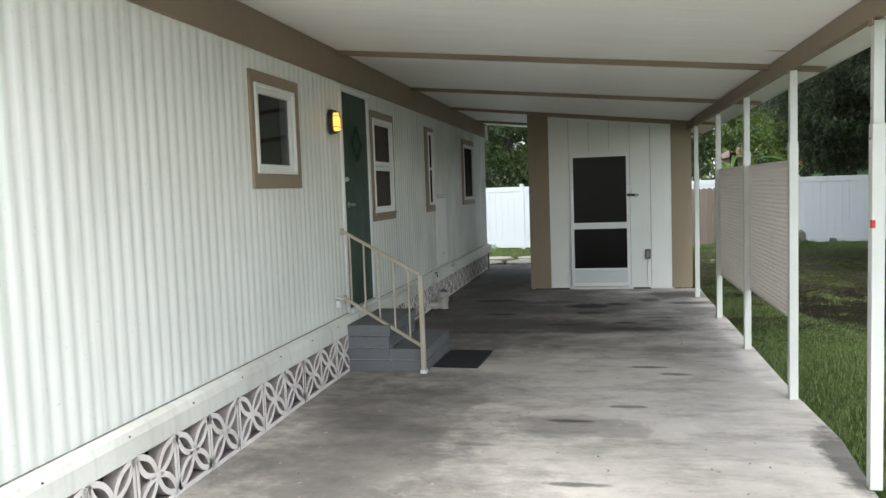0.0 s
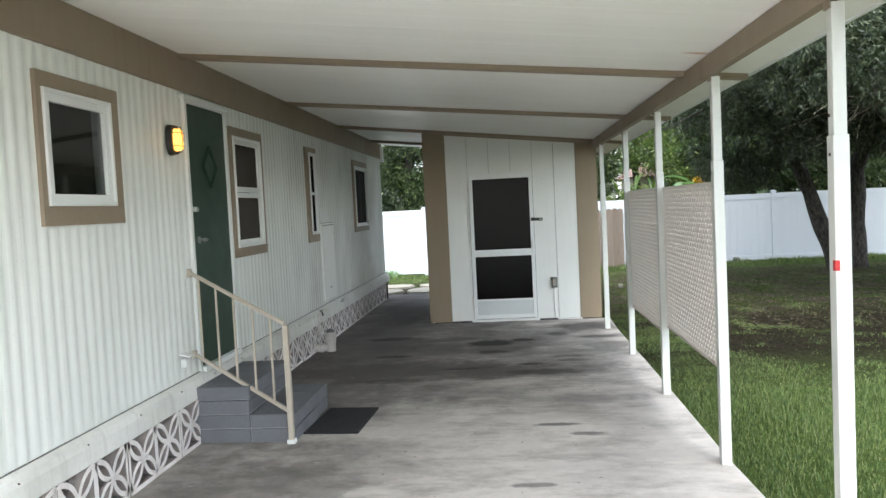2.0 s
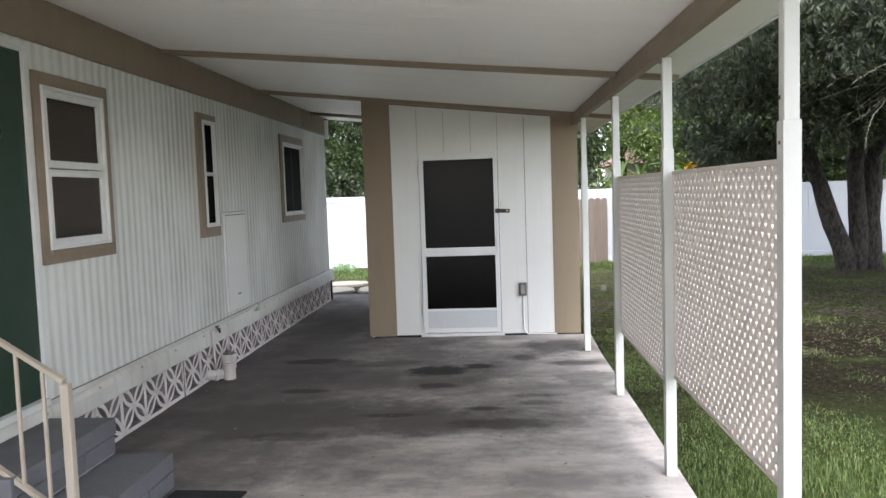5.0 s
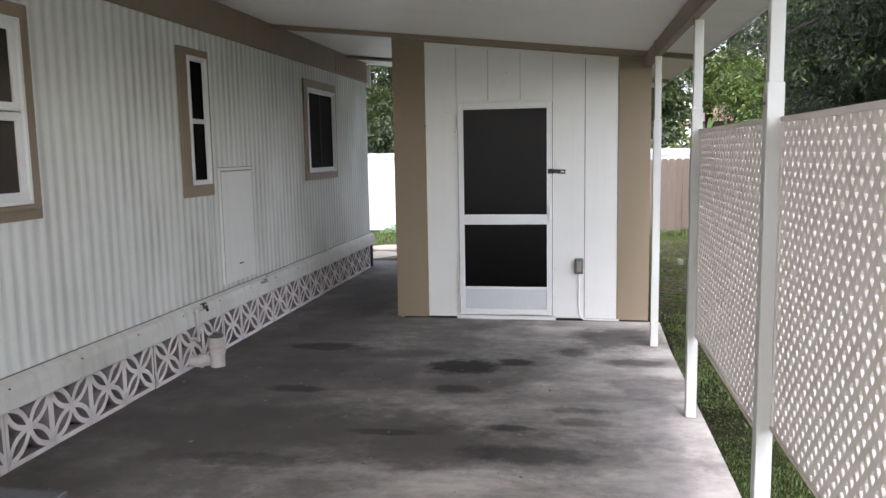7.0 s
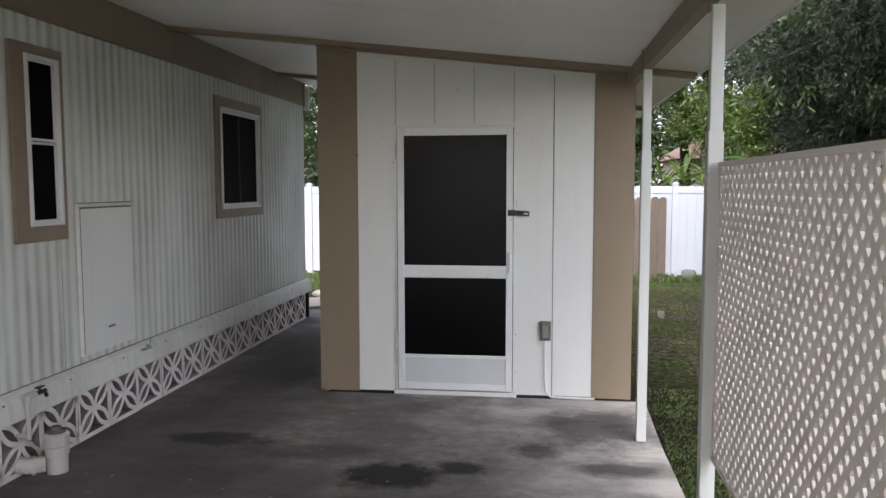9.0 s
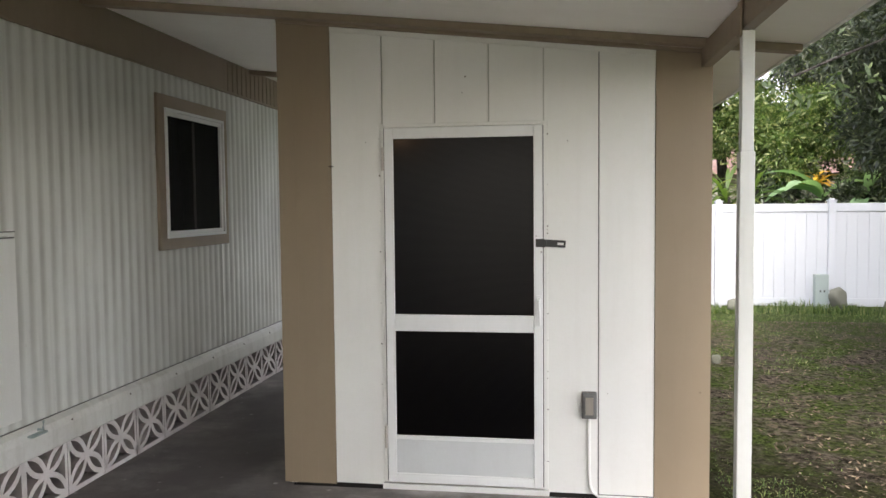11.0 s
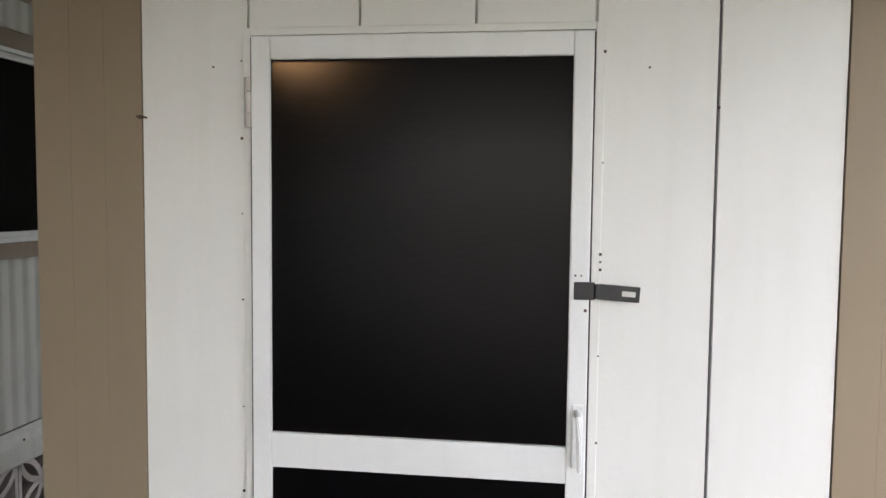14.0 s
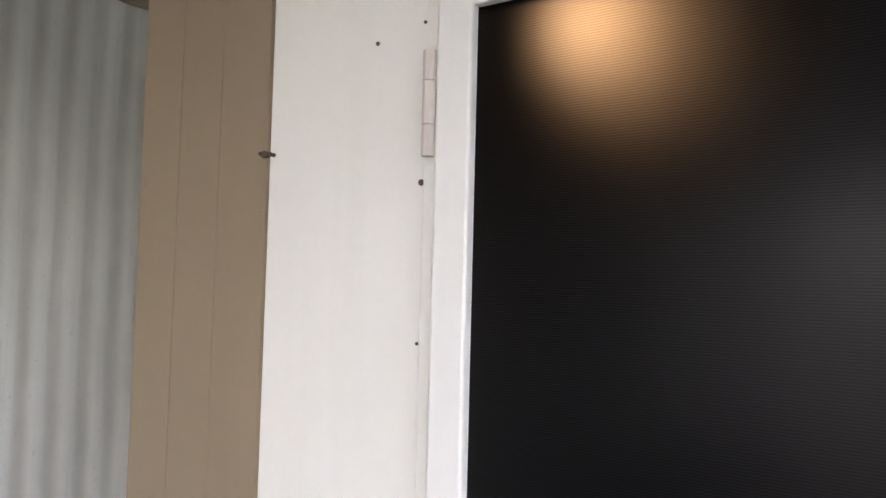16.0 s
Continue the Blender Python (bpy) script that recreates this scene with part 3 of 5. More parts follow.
# black sheet behind the blocks stands in for the shade below the home
skirt = structure(box_part("wall_skirting", (-0.45, -3.0, -0.05, -0.43, 15.8, 0.34), M_DARK), "pierced breeze block skirting under the home, black sheet behind it as shade", "wall")
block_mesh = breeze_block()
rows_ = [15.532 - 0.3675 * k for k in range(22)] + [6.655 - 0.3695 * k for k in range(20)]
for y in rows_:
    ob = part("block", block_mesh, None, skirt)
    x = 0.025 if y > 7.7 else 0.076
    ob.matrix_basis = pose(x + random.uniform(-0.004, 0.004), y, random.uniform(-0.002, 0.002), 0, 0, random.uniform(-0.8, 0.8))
box_part("end_post", (-0.10, 15.83, -0.05, 0.03, 15.87, 0.345), M_DARK, skirt, "dark wooden end post")


# ---- windows on the wall ----
def wall_window(name, y0, y1, z0, z1, trim_w, bot_w, frame_y0, frame_y1, frame_z0, frame_z1, sash, hung, label, band=M_TAN):
    """A window with tan boards round it, a white frame and panes."""
    win = structure(new(name), label, "window")
    bm = bmesh.new()
    cube(bm, 0.0, y0, z0, 0.026, y1, frame_z0, bevel=0.003)
    cube(bm, 0.0, y0, frame_z1, 0.026, y1, z1, bevel=0.003)
    cube(bm, 0.0, y0, frame_z0, 0.026, frame_y0, frame_z1, bevel=0.003)
    cube(bm, 0.0, frame_y1, frame_z0, 0.026, y1, frame_z1, bevel=0.003)
    part("window_trim", bm, band, win, "painted boards round the window")
    bm = bmesh.new()
    fr = 0.022
    cube(bm, -0.03, frame_y0, frame_z0, 0.040, frame_y1, frame_z0 + fr, bevel=0.003)
    cube(bm, -0.03, frame_y0, frame_z1 - fr, 0.040, frame_y1, frame_z1, bevel=0.003)
    cube(bm, -0.03, frame_y0, frame_z0 + fr, 0.040, frame_y0 + fr, frame_z1 - fr, bevel=0.003)
    cube(bm, -0.03, frame_y1 - fr, frame_z0 + fr, 0.040, frame_y1, frame_z1 - fr, bevel=0.003)
    part("window_frame", bm, M_WHITE, win)
    a0, a1, b0, b1 = frame_y0 + fr, frame_y1 - fr, frame_z0 + fr, frame_z1 - fr
    mid = (b0 + b1) / 2
    cells = [(b0, mid - 0.004), (mid + 0.004, b1)] if hung else [(b0, b1)]
    for lo, hi in cells:
        s = sash
        bm = bmesh.new()
        cube(bm, -0.02, a0, lo, 0.024, a1, lo + s, bevel=0.003)
        cube(bm, -0.02, a0, hi - s, 0.024, a1, hi, bevel=0.003)
        cube(bm, -0.02, a0, lo + s, 0.024, a0 + s, hi - s, bevel=0.003)
        cube(bm, -0.02, a1 - s, lo + s, 0.024, a1, hi - s, bevel=0.003)
        part("sash", bm, M_WHITE, win)
        pane = box_part("pane", (-0.004, a0 + s, lo + s, 0.0, a1 - s, hi - s), M_GLASS, win, "dark reflective glass", bevel=0)
        pane.visible_shadow = False
        if name != "window_1":
            box_part("insect_screen", (0.006, a0 + s, lo + s, 0.007, a1 - s, hi - s), M_WSCREEN if name == "window_2" else M_WSCREEN_DARK, win, "dark insect screen", bevel=0)
    return win


wall_window("window_1", 5.15, 6.00, 1.677, 2.505, 0, 0, 5.20, 5.895, 1.784, 2.418, 0.045, False, "white framed window with tan boards and dark glass")
w2 = wall_window("window_2", 7.925, 8.80, 1.318, 2.485, 0, 0, 7.99, 8.72, 1.405, 2.405, 0.045, True, "white awning window with two panes and tan boards")
w3 = wall_window("window_3", 10.44, 10.92, 1.330, 2.490, 0, 0, 10.56, 10.87, 1.425, 2.430, 0.014, True, "narrow white window with two panes and tan boards")
w4 = wall_window("window_4", 13.175, 14.32, 1.362, 2.49, 0, 0, 13.27, 14.24, 1.445, 2.395, 0.03, False, "wide white sliding window with dark glass and tan boards")
box_part("window_sill", (0.026, 7.97, 1.380, 0.055, 8.74, 1.404), M_TAN, w2, "tan sill strip")
box_part("meeting_rail", (-0.018, 13.72, 1.49, 0.012, 13.76, 2.35), M_DARK, w4, "dark middle stile")
# blinds added to darken the panes; the first hides the room of window_1
for y0, y1, z0, z1 in ((5.22, 5.88, 1.76, 2.42), (7.98, 8.72, 1.38, 2.42), (10.5, 10.92, 1.90, 2.46)):
    bl = tagged(box_part("blind", (-0.10, y0, z0, -0.085, y1, z1), M_CURTAIN), "drawn brown blind added behind the window glass", "blind")
    for k in range(int((z1 - z0) / 0.05)):
        box_part("slat", (-0.084, y0, z0 + k * 0.05 + 0.004, -0.080, y1, z0 + k * 0.05 + 0.046), M_CURTAIN, bl, bevel=0)

# access panel
bm = bmesh.new()
cube(bm, 0.0, 11.06, 0.545, 0.018, 11.69, 1.515, bevel=0.003)
cube(bm, 0.0, 11.04, 1.53, 0.024, 11.68, 1.548, bevel=0.003)
cube(bm, 0.0, 11.035, 0.545, 0.022, 11.05, 1.548, bevel=0.002)
acc = structure(part("access_panel", bm, M_PANEL), "flat white access door in the siding", "panel")
box_part("gap", (0.010, 11.052, 0.56, 0.0195, 11.060, 1.53), M_GREYBOX, acc, "dark gap", bevel=0)
box_part("gap", (0.010, 11.052, 1.516, 0.0195, 11.68, 1.523), M_GREYBOX, acc, "dark gap", bevel=0)
box_part("gap", (0.010, 11.030, 1.549, 0.025, 11.68, 1.554), M_GREYBOX, acc, "dark gap", bevel=0)
box_part("latch", (0.018, 11.34, 0.685, 0.024, 11.42, 0.700), M_GREYBOX, acc)

# ---- green entrance door ----
door = structure(new("door_1"), "dark green entrance door, shut, with a diamond moulding", "door")
box_part("door_leaf", (-0.035, 7.055, 0.53, 0.004, 7.845, 2.575), M_GREEN, door)
bm = bmesh.new()
cube(bm, -0.05, 7.015, 0.49, 0.024, 7.055, 2.62, bevel=0.003)
cube(bm, -0.05, 7.845, 0.49, 0.024, 7.885, 2.62, bevel=0.003)
cube(bm, -0.05, 7.055, 2.575, 0.024, 7.845, 2.62, bevel=0.003)
cube(bm, 0.0, 6.98, 2.60, 0.04, 7.89, 2.625, bevel=0.003)
part("door_frame", bm, M_WHITE, door)
box_part("threshold", (-0.05, 7.055, 0.49, 0.05, 7.845, 0.53), M_WHITE, door)
bm = bmesh.new()
cy, cz, dy, dz = 7.48, 2.10, 0.135, 0.165
ring = [(cy, cz + dz), (cy + dy, cz), (cy, cz - dz), (cy - dy, cz)]
for (ya, za), (yb, zb) in zip(ring, ring[1:] + ring[:1]):
    tube(bm, ((0.010, ya, za), (0.010, yb, zb)), 0.013, 6)
part("diamond_moulding", bm, M_GREEN, door)
bm = bmesh.new()
tube(bm, ((0.0, 7.18, 1.515), (0.012, 7.18, 1.515)), 0.028, 14)
tube(bm, ((0.01, 7.18, 1.515), (0.055, 7.18, 1.515), (0.06, 7.18, 1.515)), [0.010, 0.012, 0.012], 10)
tube(bm, ((0.052, 7.170, 1.515), (0.054, 7.19, 1.515), (0.054, 7.225, 1.513)), [0.017, 0.015, 0.009], 10)
part("door_handle", bm, M_CHROME, door, "chrome lever handle")
bm = bmesh.new()
cube(bm, 0.0, 7.05, 1.735, 0.022, 7.16, 1.775, bevel=0.004)
cube(bm, 0.02, 7.10, 1.742, 0.034, 7.15, 1.768, bevel=0.004)
part("latch", bm, M_CHROME, door, "chrome latch plate")
box_part("weather_strip", (0.004, 7.062, 0.95, 0.012, 7.072, 1.55), M_CHROME, door)

# small white box beside the door
bx = thing("meter_bracket", "small white metal box fixed to the corrugated siding", "box")
box_part("box", (0.012, 6.685, 0.600, 0.055, 6.755, 0.660), M_WHITE, bx, bevel=0.006)
bm = bmesh.new()
bar_m = pose(0.045, 6.725, 0.688, 0, 14, 8)
cube(bm, -0.04, -0.055, -0.003, 0.04, 0.05, 0.003, m=bar_m)
part("flap", bm, M_WHITE, bx)

# ---- bulkhead lamp ----
lamp = thing("wall_lamp", "black caged bulkhead lamp, lit amber, on the siding", "lamp")
LY, LZ = 6.76, 2.262


def oval(bm, x0, x1, ry, rz, n=24, e=3.2):
    rings = []
    for x, k in ((x0, 1.0), (x1, 0.94)):
        r = []
        for i in range(n):
            a = i * math.tau / n
            c, s = math.cos(a), math.sin(a)
            f = (abs(c) ** e + abs(s) ** e) ** (-1 / e)
            r.append(bm.verts.new((x, LY + ry * k * c * f, LZ + rz * k * s * f)))
        rings.append(r)
    for i in range(n):
        bm.faces.new((rings[0][i], rings[0][(i + 1) % n], rings[1][(i + 1) % n], rings[1][i]))
    bm.faces.new(rings[0][::-1])
    bm.faces.new(rings[1])


bm = bmesh.new()
oval(bm, 0.012, 0.055, 0.075, 0.112)
part("base", bm, M_BLACK, lamp)
bm = bmesh.new()
oval(bm, 0.055, 0.092, 0.048, 0.082)
part("shade", bm, M_AMBER, lamp, "glowing amber glass")
bm = bmesh.new()
for k in (-1, 1):
    zz = LZ + 0.048 * k
    tube(bm, ((0.05, LY - 0.066, zz), (0.09, LY - 0.058, zz), (0.106, LY, zz), (0.09, LY + 0.058, zz), (0.05, LY + 0.066, zz)), 0.0035, 6)
tube(bm, ((0.05, LY, LZ - 0.10), (0.095, LY, LZ - 0.09), (0.108, LY, LZ), (0.095, LY, LZ + 0.09), (0.05, LY, LZ + 0.10)), 0.0035, 6)
part("cage", bm, M_BLACK, lamp)
pl = new("wall_lamp_light", bpy.data.lights.new("wall_lamp_light", "POINT"))
pl.data.energy, pl.data.color, pl.data.shadow_soft_size = 0.06, (1.0, 0.55, 0.2), 0.05
pl.location = (0.16, LY, LZ)

# ---- steps, rail, mat ----
steps = thing("entry_steps", "two grey painted concrete block steps below the green door", "steps")
part_labels = "grey painted concrete block"
bm = bmesh.new()
cube(bm, 0.02, 6.815, 0.0, 0.455, 7.775, 0.41)
cube(bm, 0.46, 6.815, 0.0, 0.79, 7.775, 0.20)
part("mortar", bm, M_MORTAR, steps, "pale mortar joints")
for z0, z1 in ((0.0, 0.10), (0.108, 0.208), (0.216, 0.318), (0.326, 0.424)):
    lip = 0.012 if z1 > 0.4 else 0.0
    for k in range(3):
        ya = 6.80 + k * 0.330
        box_part("block", (0.012, ya - lip, z0, 0.462 + lip, ya + 0.322, z1), M_STEP, steps, part_labels, bevel=0.006)
for z0, z1 in ((0.0, 0.10), (0.108, 0.208)):
    for k in range(3):
        ya = 6.80 + k * 0.330
        box_part("block", (0.470, ya, z0, 0.808, ya + 0.322, z1), M_STEP, steps, part_labels, bevel=0.006)

rail = thing("stair_rail", "beige painted iron stair rail with square newel", "railing")
box_part("newel", (0.765, 6.745, 0.0, 0.805, 6.785, 0.875), M_RAIL, rail, bevel=0.004)
box_part("foot", (0.755, 6.735, 0.0, 0.815, 6.797, 0.03), M_WHITE, rail)


def bar(bm, p, q, w, h):
    p, q = Vector(p), Vector(q)
    m = Matrix.Translation((p + q) / 2) @ (q - p).to_track_quat("X", "Z").to_matrix().to_4x4()
    L = (q - p).length / 2
    cube(bm, -L, -w / 2, -h / 2, L, w / 2, h / 2, bevel=0.003, m=m)


TA, TB = Vector((0.02, 6.93, 1.275)), Vector((0.78, 6.765, 0.885))
BA, BB = Vector((0.02, 6.93, 0.650)), Vector((0.77, 6.765, 0.245))
for nm, p, q in (("handrail", TA, TB), ("lower_rail", BA, BB)):
    bm = bmesh.new()
    bar(bm, p, q, 0.028, 0.024)
    part(nm, bm, M_RAIL, rail)
for f in (0.09, 0.28, 0.47, 0.67, 0.86):
    bm = bmesh.new()
    a, b = BA.lerp(BB, f), TA.lerp(TB, f)
    cube(bm, a.x - 0.007, a.y - 0.007, a.z, a.x + 0.007, a.y + 0.007, b.z)
    part("baluster", bm, M_RAIL, rail)
for p in (TA, BA):
    box_part("bracket", (0.0, p.y - 0.02, p.z - 0.03, 0.03, p.y + 0.02, p.z + 0.03), M_RAIL, rail)

bm = bmesh.new()
m = pose(1.04, 7.335, 0, 0, 0, -2.5)
cube(bm, -0.215, -0.365, 0.0, 0.215, 0.365, 0.012, bevel=0.003, m=m)
mat = thing("door_mat", "black ribbed rubber door mat on the slab", "mat")
part("base", bm, M_MAT, mat)
for k in range(22):
    bm = bmesh.new()
    cube(bm, -0.195, -0.345 + k * 0.0325, 0.012, 0.195, -0.328 + k * 0.0325, 0.0155, m=m)
    part("rib", bm, M_MAT, mat)

# ---- pipes by the skirting ----
co = thing("drain_cleanout", "old white plastic drain cleanout beside the skirting", "pipe")
bm = bmesh.new()
lathe(bm, 0.20, 10.46, ((0.058, 0.0), (0.058, 0.10), (0.066, 0.105), (0.066, 0.15), (0.060, 0.155), (0.072, 0.165), (0.072, 0.225), (0.060, 0.235)))
part("body", bm, M_PVC, co, smooth=False)
bm = bmesh.new()
lathe(bm, 0.20, 10.46, ((0.052, 0.235), (0.053, 0.250), (0.030, 0.256), (0.028, 0.272)))
part("cap", bm, M_GREYBOX, co, "grimy dark screw cap")
bm = bmesh.new()
tube(bm, ((0.02, 10.36, 0.07), (0.07, 10.375, 0.055), (0.145, 10.43, 0.055)), 0.048, 12)
tube(bm, ((0.085, 10.385, 0.055), (0.105, 10.40, 0.055)), 0.058, 12)
part("elbow", bm, M_PVC, co)
tap = thing("outdoor_tap", "white plastic riser with a small black tap", "tap")
bm = bmesh.new()
tube(bm, ((0.10, 10.36, 0.22), (0.10, 10.36, 0.46)), 0.014, 10)
tube(bm, ((0.10, 10.36, 0.44), (0.10, 10.36, 0.475)), 0.022, 10)
tube(bm, ((0.10, 10.36, 0.465), (0.10, 10.43, 0.465)), 0.018, 10)
tube(bm, ((0.10, 10.36, 0.24), (0.02, 10.36, 0.24)), 0.014, 10)
part("riser", bm, M_PVC, tap)
bm = bmesh.new()
tube(bm, ((0.10, 10.43, 0.465), (0.10, 10.52, 0.465)), 0.013, 10)
tube(bm, ((0.10, 10.47, 0.465), (0.10, 10.47, 0.495)), 0.008, 8)
cube(bm, 0.085, 10.44, 0.492, 0.115, 10.50, 0.502, bevel=0.003)
tube(bm, ((0.10, 10.51, 0.468), (0.105, 10.525, 0.43)), 0.011, 8)
part("valve", bm, M_BLACK, tap)
sp = thing("hose_spigot", "small grey pipe stub on the belt board", "tap")
bm = bmesh.new()
tube(bm, ((0.07, 11.74, 0.48), (0.10, 11.74, 0.48), (0.105, 11.74, 0.53)), 0.008, 8)
cube(bm, 0.06, 11.66, 0.455, 0.10, 11.78, 0.465)
part("stub", bm, M_UTIL, sp)

# ---- carport: roof, beams, posts ----
SL = 0.1125


def zr(x):
    return 2.935 - SL * x


Y0R, Y1R, X1R = 2.42, 16.0, 4.10
bm = bmesh.new()
for y in [Y0R + 0.305 * k for k in range(45)]:
    ya, yb = y, min(y + 0.305, Y1R)
    if yb - ya < 0.02:
        continue
    # each pan: flat tray with a folded rib at its joint
    prof = [(ya, 0.0), (ya + 0.005, -0.0008), (ya + 0.085, 0.0), (ya + 0.155, -0.0006), (ya + 0.225, 0.0), (yb - 0.012, -0.0003), (yb - 0.006, -0.0009), (yb, 0.0)]
    a = [bm.verts.new((0.02, p, zr(0.02) + d)) for p, d in prof]
    b = [bm.verts.new((X1R, p, zr(X1R) + d)) for p, d in prof]
    for i in range(len(prof) - 1):
        bm.faces.new((a[i], b[i], b[i + 1], a[i + 1]))
bmesh.ops.remove_doubles(bm, verts=bm.verts, dist=0.0005)
up = [bm.verts.new(p) for p in ((-0.06, Y0R, zr(0) + 0.07), (X1R, Y0R, zr(X1R) + 0.07), (X1R, Y1R, zr(X1R) + 0.07), (-0.06, Y1R, zr(0) + 0.07))]
bm.faces.new(up)
structure(part("ceiling", bm, M_CEIL), "white ribbed metal carport roof pans with faint stains", "ceiling")
bm = bmesh.new()
cube(bm, X1R, Y0R, zr(X1R) - 0.012, X1R + 0.02, Y1R, zr(X1R) + 0.075, bevel=0.003)
structure(part("roof_edge", bm, M_WHITE), "white metal drip edge of the carport roof", "trim")


def cross_beam(yl, yr, deep=0.075, x0=0.018, x1=4.09):
    bm = bmesh.new()
    w = 0.042
    vs = []
    for x, y in ((x0, yl), (x1, yr)):
        for dy, dz in ((-w, 0.0), (w, 0.0), (w, -deep), (-w, -deep)):
            vs.append(bm.verts.new((x, y + dy, zr(x) + dz)))
    for f in ((0, 1, 2, 3), (7, 6, 5, 4), (0, 4, 5, 1), (1, 5, 6, 2), (2, 6, 7, 3), (3, 7, 4, 0)):
        bm.faces.new([vs[i] for i in f])
    bmesh.ops.bevel(bm, geom=bm.edges, offset=0.004, segments=1, affect="EDGES")
    return structure(part("beam", bm, M_TAN), "tan painted cross beam under the carport roof", "beam")


cross_beam(4.30, 4.145, 0.072)
for yl, yr in ((7.03, 6.74), (9.80, 9.30), (12.36, 12.30), (14.90, 14.80)):
    cross_beam(yl, yr, 0.040 if yl > 12 else 0.038)
bm = bmesh.new()
cube(bm, 0.0, Y0R + 0.02, 2.394, 0.055, 12.38, 2.515, bevel=0.004)
for v in bm.verts:
    v.co.x += 3.725 - 0.0088 * (max(v.co.y, 4.4) - 4.4) - (0.045 if v.co.y > 9.7 else 0)
structure(part("beam", bm, M_TAN), "tan painted edge beam on the carport posts", "beam")

POSTS = (2.655, 4.42, 6.145, 7.93, 9.70, 11.46)


def edge_x(y):
    return 3.735 - 0.0088 * (max(y, 4.4) - 4.4) - 0.018 - 0.022 * max(y - 9.7, 0)


def carport_post(y, red=False):
    p = thing("carport_post", "white square metal post, thicker below" + (", with scrap of red tape" if red else ", worn paint"), "post", "carport posts")
    x0 = edge_x(y) + 0.024
    bm = bmesh.new()
    cube(bm, x0 - 0.026, y - 0.026, 1.86, x0 + 0.026, y + 0.026, 2.385, bevel=0.004)
    part("upper_tube", bm, M_POST, p)
    bm = bmesh.new()
    cube(bm, x0 - 0.031, y - 0.031, 0.0, x0 + 0.031, y + 0.031, 1.88, bevel=0.004)
    part("lower_sleeve", bm, M_POST, p)
    box_part("strap", (x0 - 0.036, y - 0.028, 2.36, x0 - 0.026, y + 0.028, zr(3.70) - 0.01), M_TAN, p, "tan strap at the beam")
    for z in (1.80, 1.95):
        box_part("screw", (x0 - 0.034, y - 0.006, z, x0 - 0.030, y + 0.006, z + 0.012), M_RUST, p, bevel=0)
    if red:
        box_part("tape", (x0 - 0.033, y - 0.033, 1.355, x0 - 0.014, y - 0.006, 1.397), M_RED, p, "scrap of red tape")
    return p


for y in POSTS:
    carport_post(y, abs(y - 4.42) < 0.01)


# ---- lattice screens ----
def lattice(y0, y1, x, base):
    """A moulded sheet pierced by rows of diamond holes, in a thin edge strip."""
    scr = thing("lattice_screen", "beige plastic diamond lattice panel between two posts", "screen", "lattice screens")
    z1, h, th = 1.738, 0.0352, 0.009
    hy, hz = 0.0155, 0.0215
    bm = bmesh.new()

    def clip(y, z):
        return min(max(y, y0), y1), min(max(z, base), z1)

    n, m = int((y1 - y0) / h) + 2, int((z1 - base) / h) + 2
    for i in range(n):
        for j in range(m):
            if (i + j) % 2:
                continue
            cy, cz = y0 + i * h, z1 - 0.004 - j * h
            big = [clip(cy + a * h, cz + b * h) for a, b in ((1, 0), (0, 1), (-1, 0), (0, -1))]
            low = [clip(cy + a * hy, cz + b * hz) for a, b in ((1, 0), (0, 1), (-1, 0), (0, -1))]
            if max(p[0] for p in big) - min(p[0] for p in big) < 0.01 or max(p[1] for p in big) - min(p[1] for p in big) < 0.01:
                continue
            rings = [[bm.verts.new((xx, *p)) for p in ring] for xx in (x, x - th) for ring in (big, low)]
            for k in range(4):
                q = (k + 1) % 4
                bm.faces.new((rings[0][k], rings[0][q], rings[1][q], rings[1][k]))
                bm.faces.new((rings[2][q], rings[2][k], rings[3][k], rings[3][q]))
                bm.faces.new((rings[1][k], rings[1][q], rings[3][q], rings[3][k]))
    bmesh.ops.remove_doubles(bm, verts=bm.verts, dist=0.0004)
    bmesh.ops.dissolve_degenerate(bm, dist=0.0002, edges=bm.edges)
    part("sheet", bm, M_LATTICE, scr)
    for a, b in ((z1 - 0.004, z1 + 0.017), (base - 0.012, base + 0.004)):
        box_part("edge_strip", (x - 0.018, y0, a, x + 0.004, y1, b), M_LATTICE, scr)
    for a, b in ((y0, y0 + 0.012), (y1 - 0.012, y1)):
        box_part("side_strip", (x - 0.014, a, base + 0.004, x + 0.003, b, z1 - 0.004), M_LATTICE, scr)
    return scr


lattice(6.185, 7.892, 3.742, 0.59)
lattice(7.968, 9.662, 3.720, 0.53)

# ---- shed ----
SY = 12.40
shed = thing("shed", "white grooved panel shed with tan corner boards under the carport", "shed")


def sloped(bm, x0, x1, y0, y1, z0, drop=0.0, zt=None):
    """A board with its top cut along the roof slope."""
    vs = []
    for y in (y0, y1):
        for x, z in ((x0, z0), (x1, z0), (x1, zt if zt else zr(x1) - drop), (x0, zt if zt else zr(x0) - drop)):
            vs.append(bm.verts.new((x, y, z)))
    for f in ((0, 1, 2, 3), (7, 6, 5, 4), (0, 4, 5, 1), (1, 5, 6, 2), (2, 6, 7, 3), (3, 7, 4, 0)):
        bm.faces.new([vs[i] for i in f])


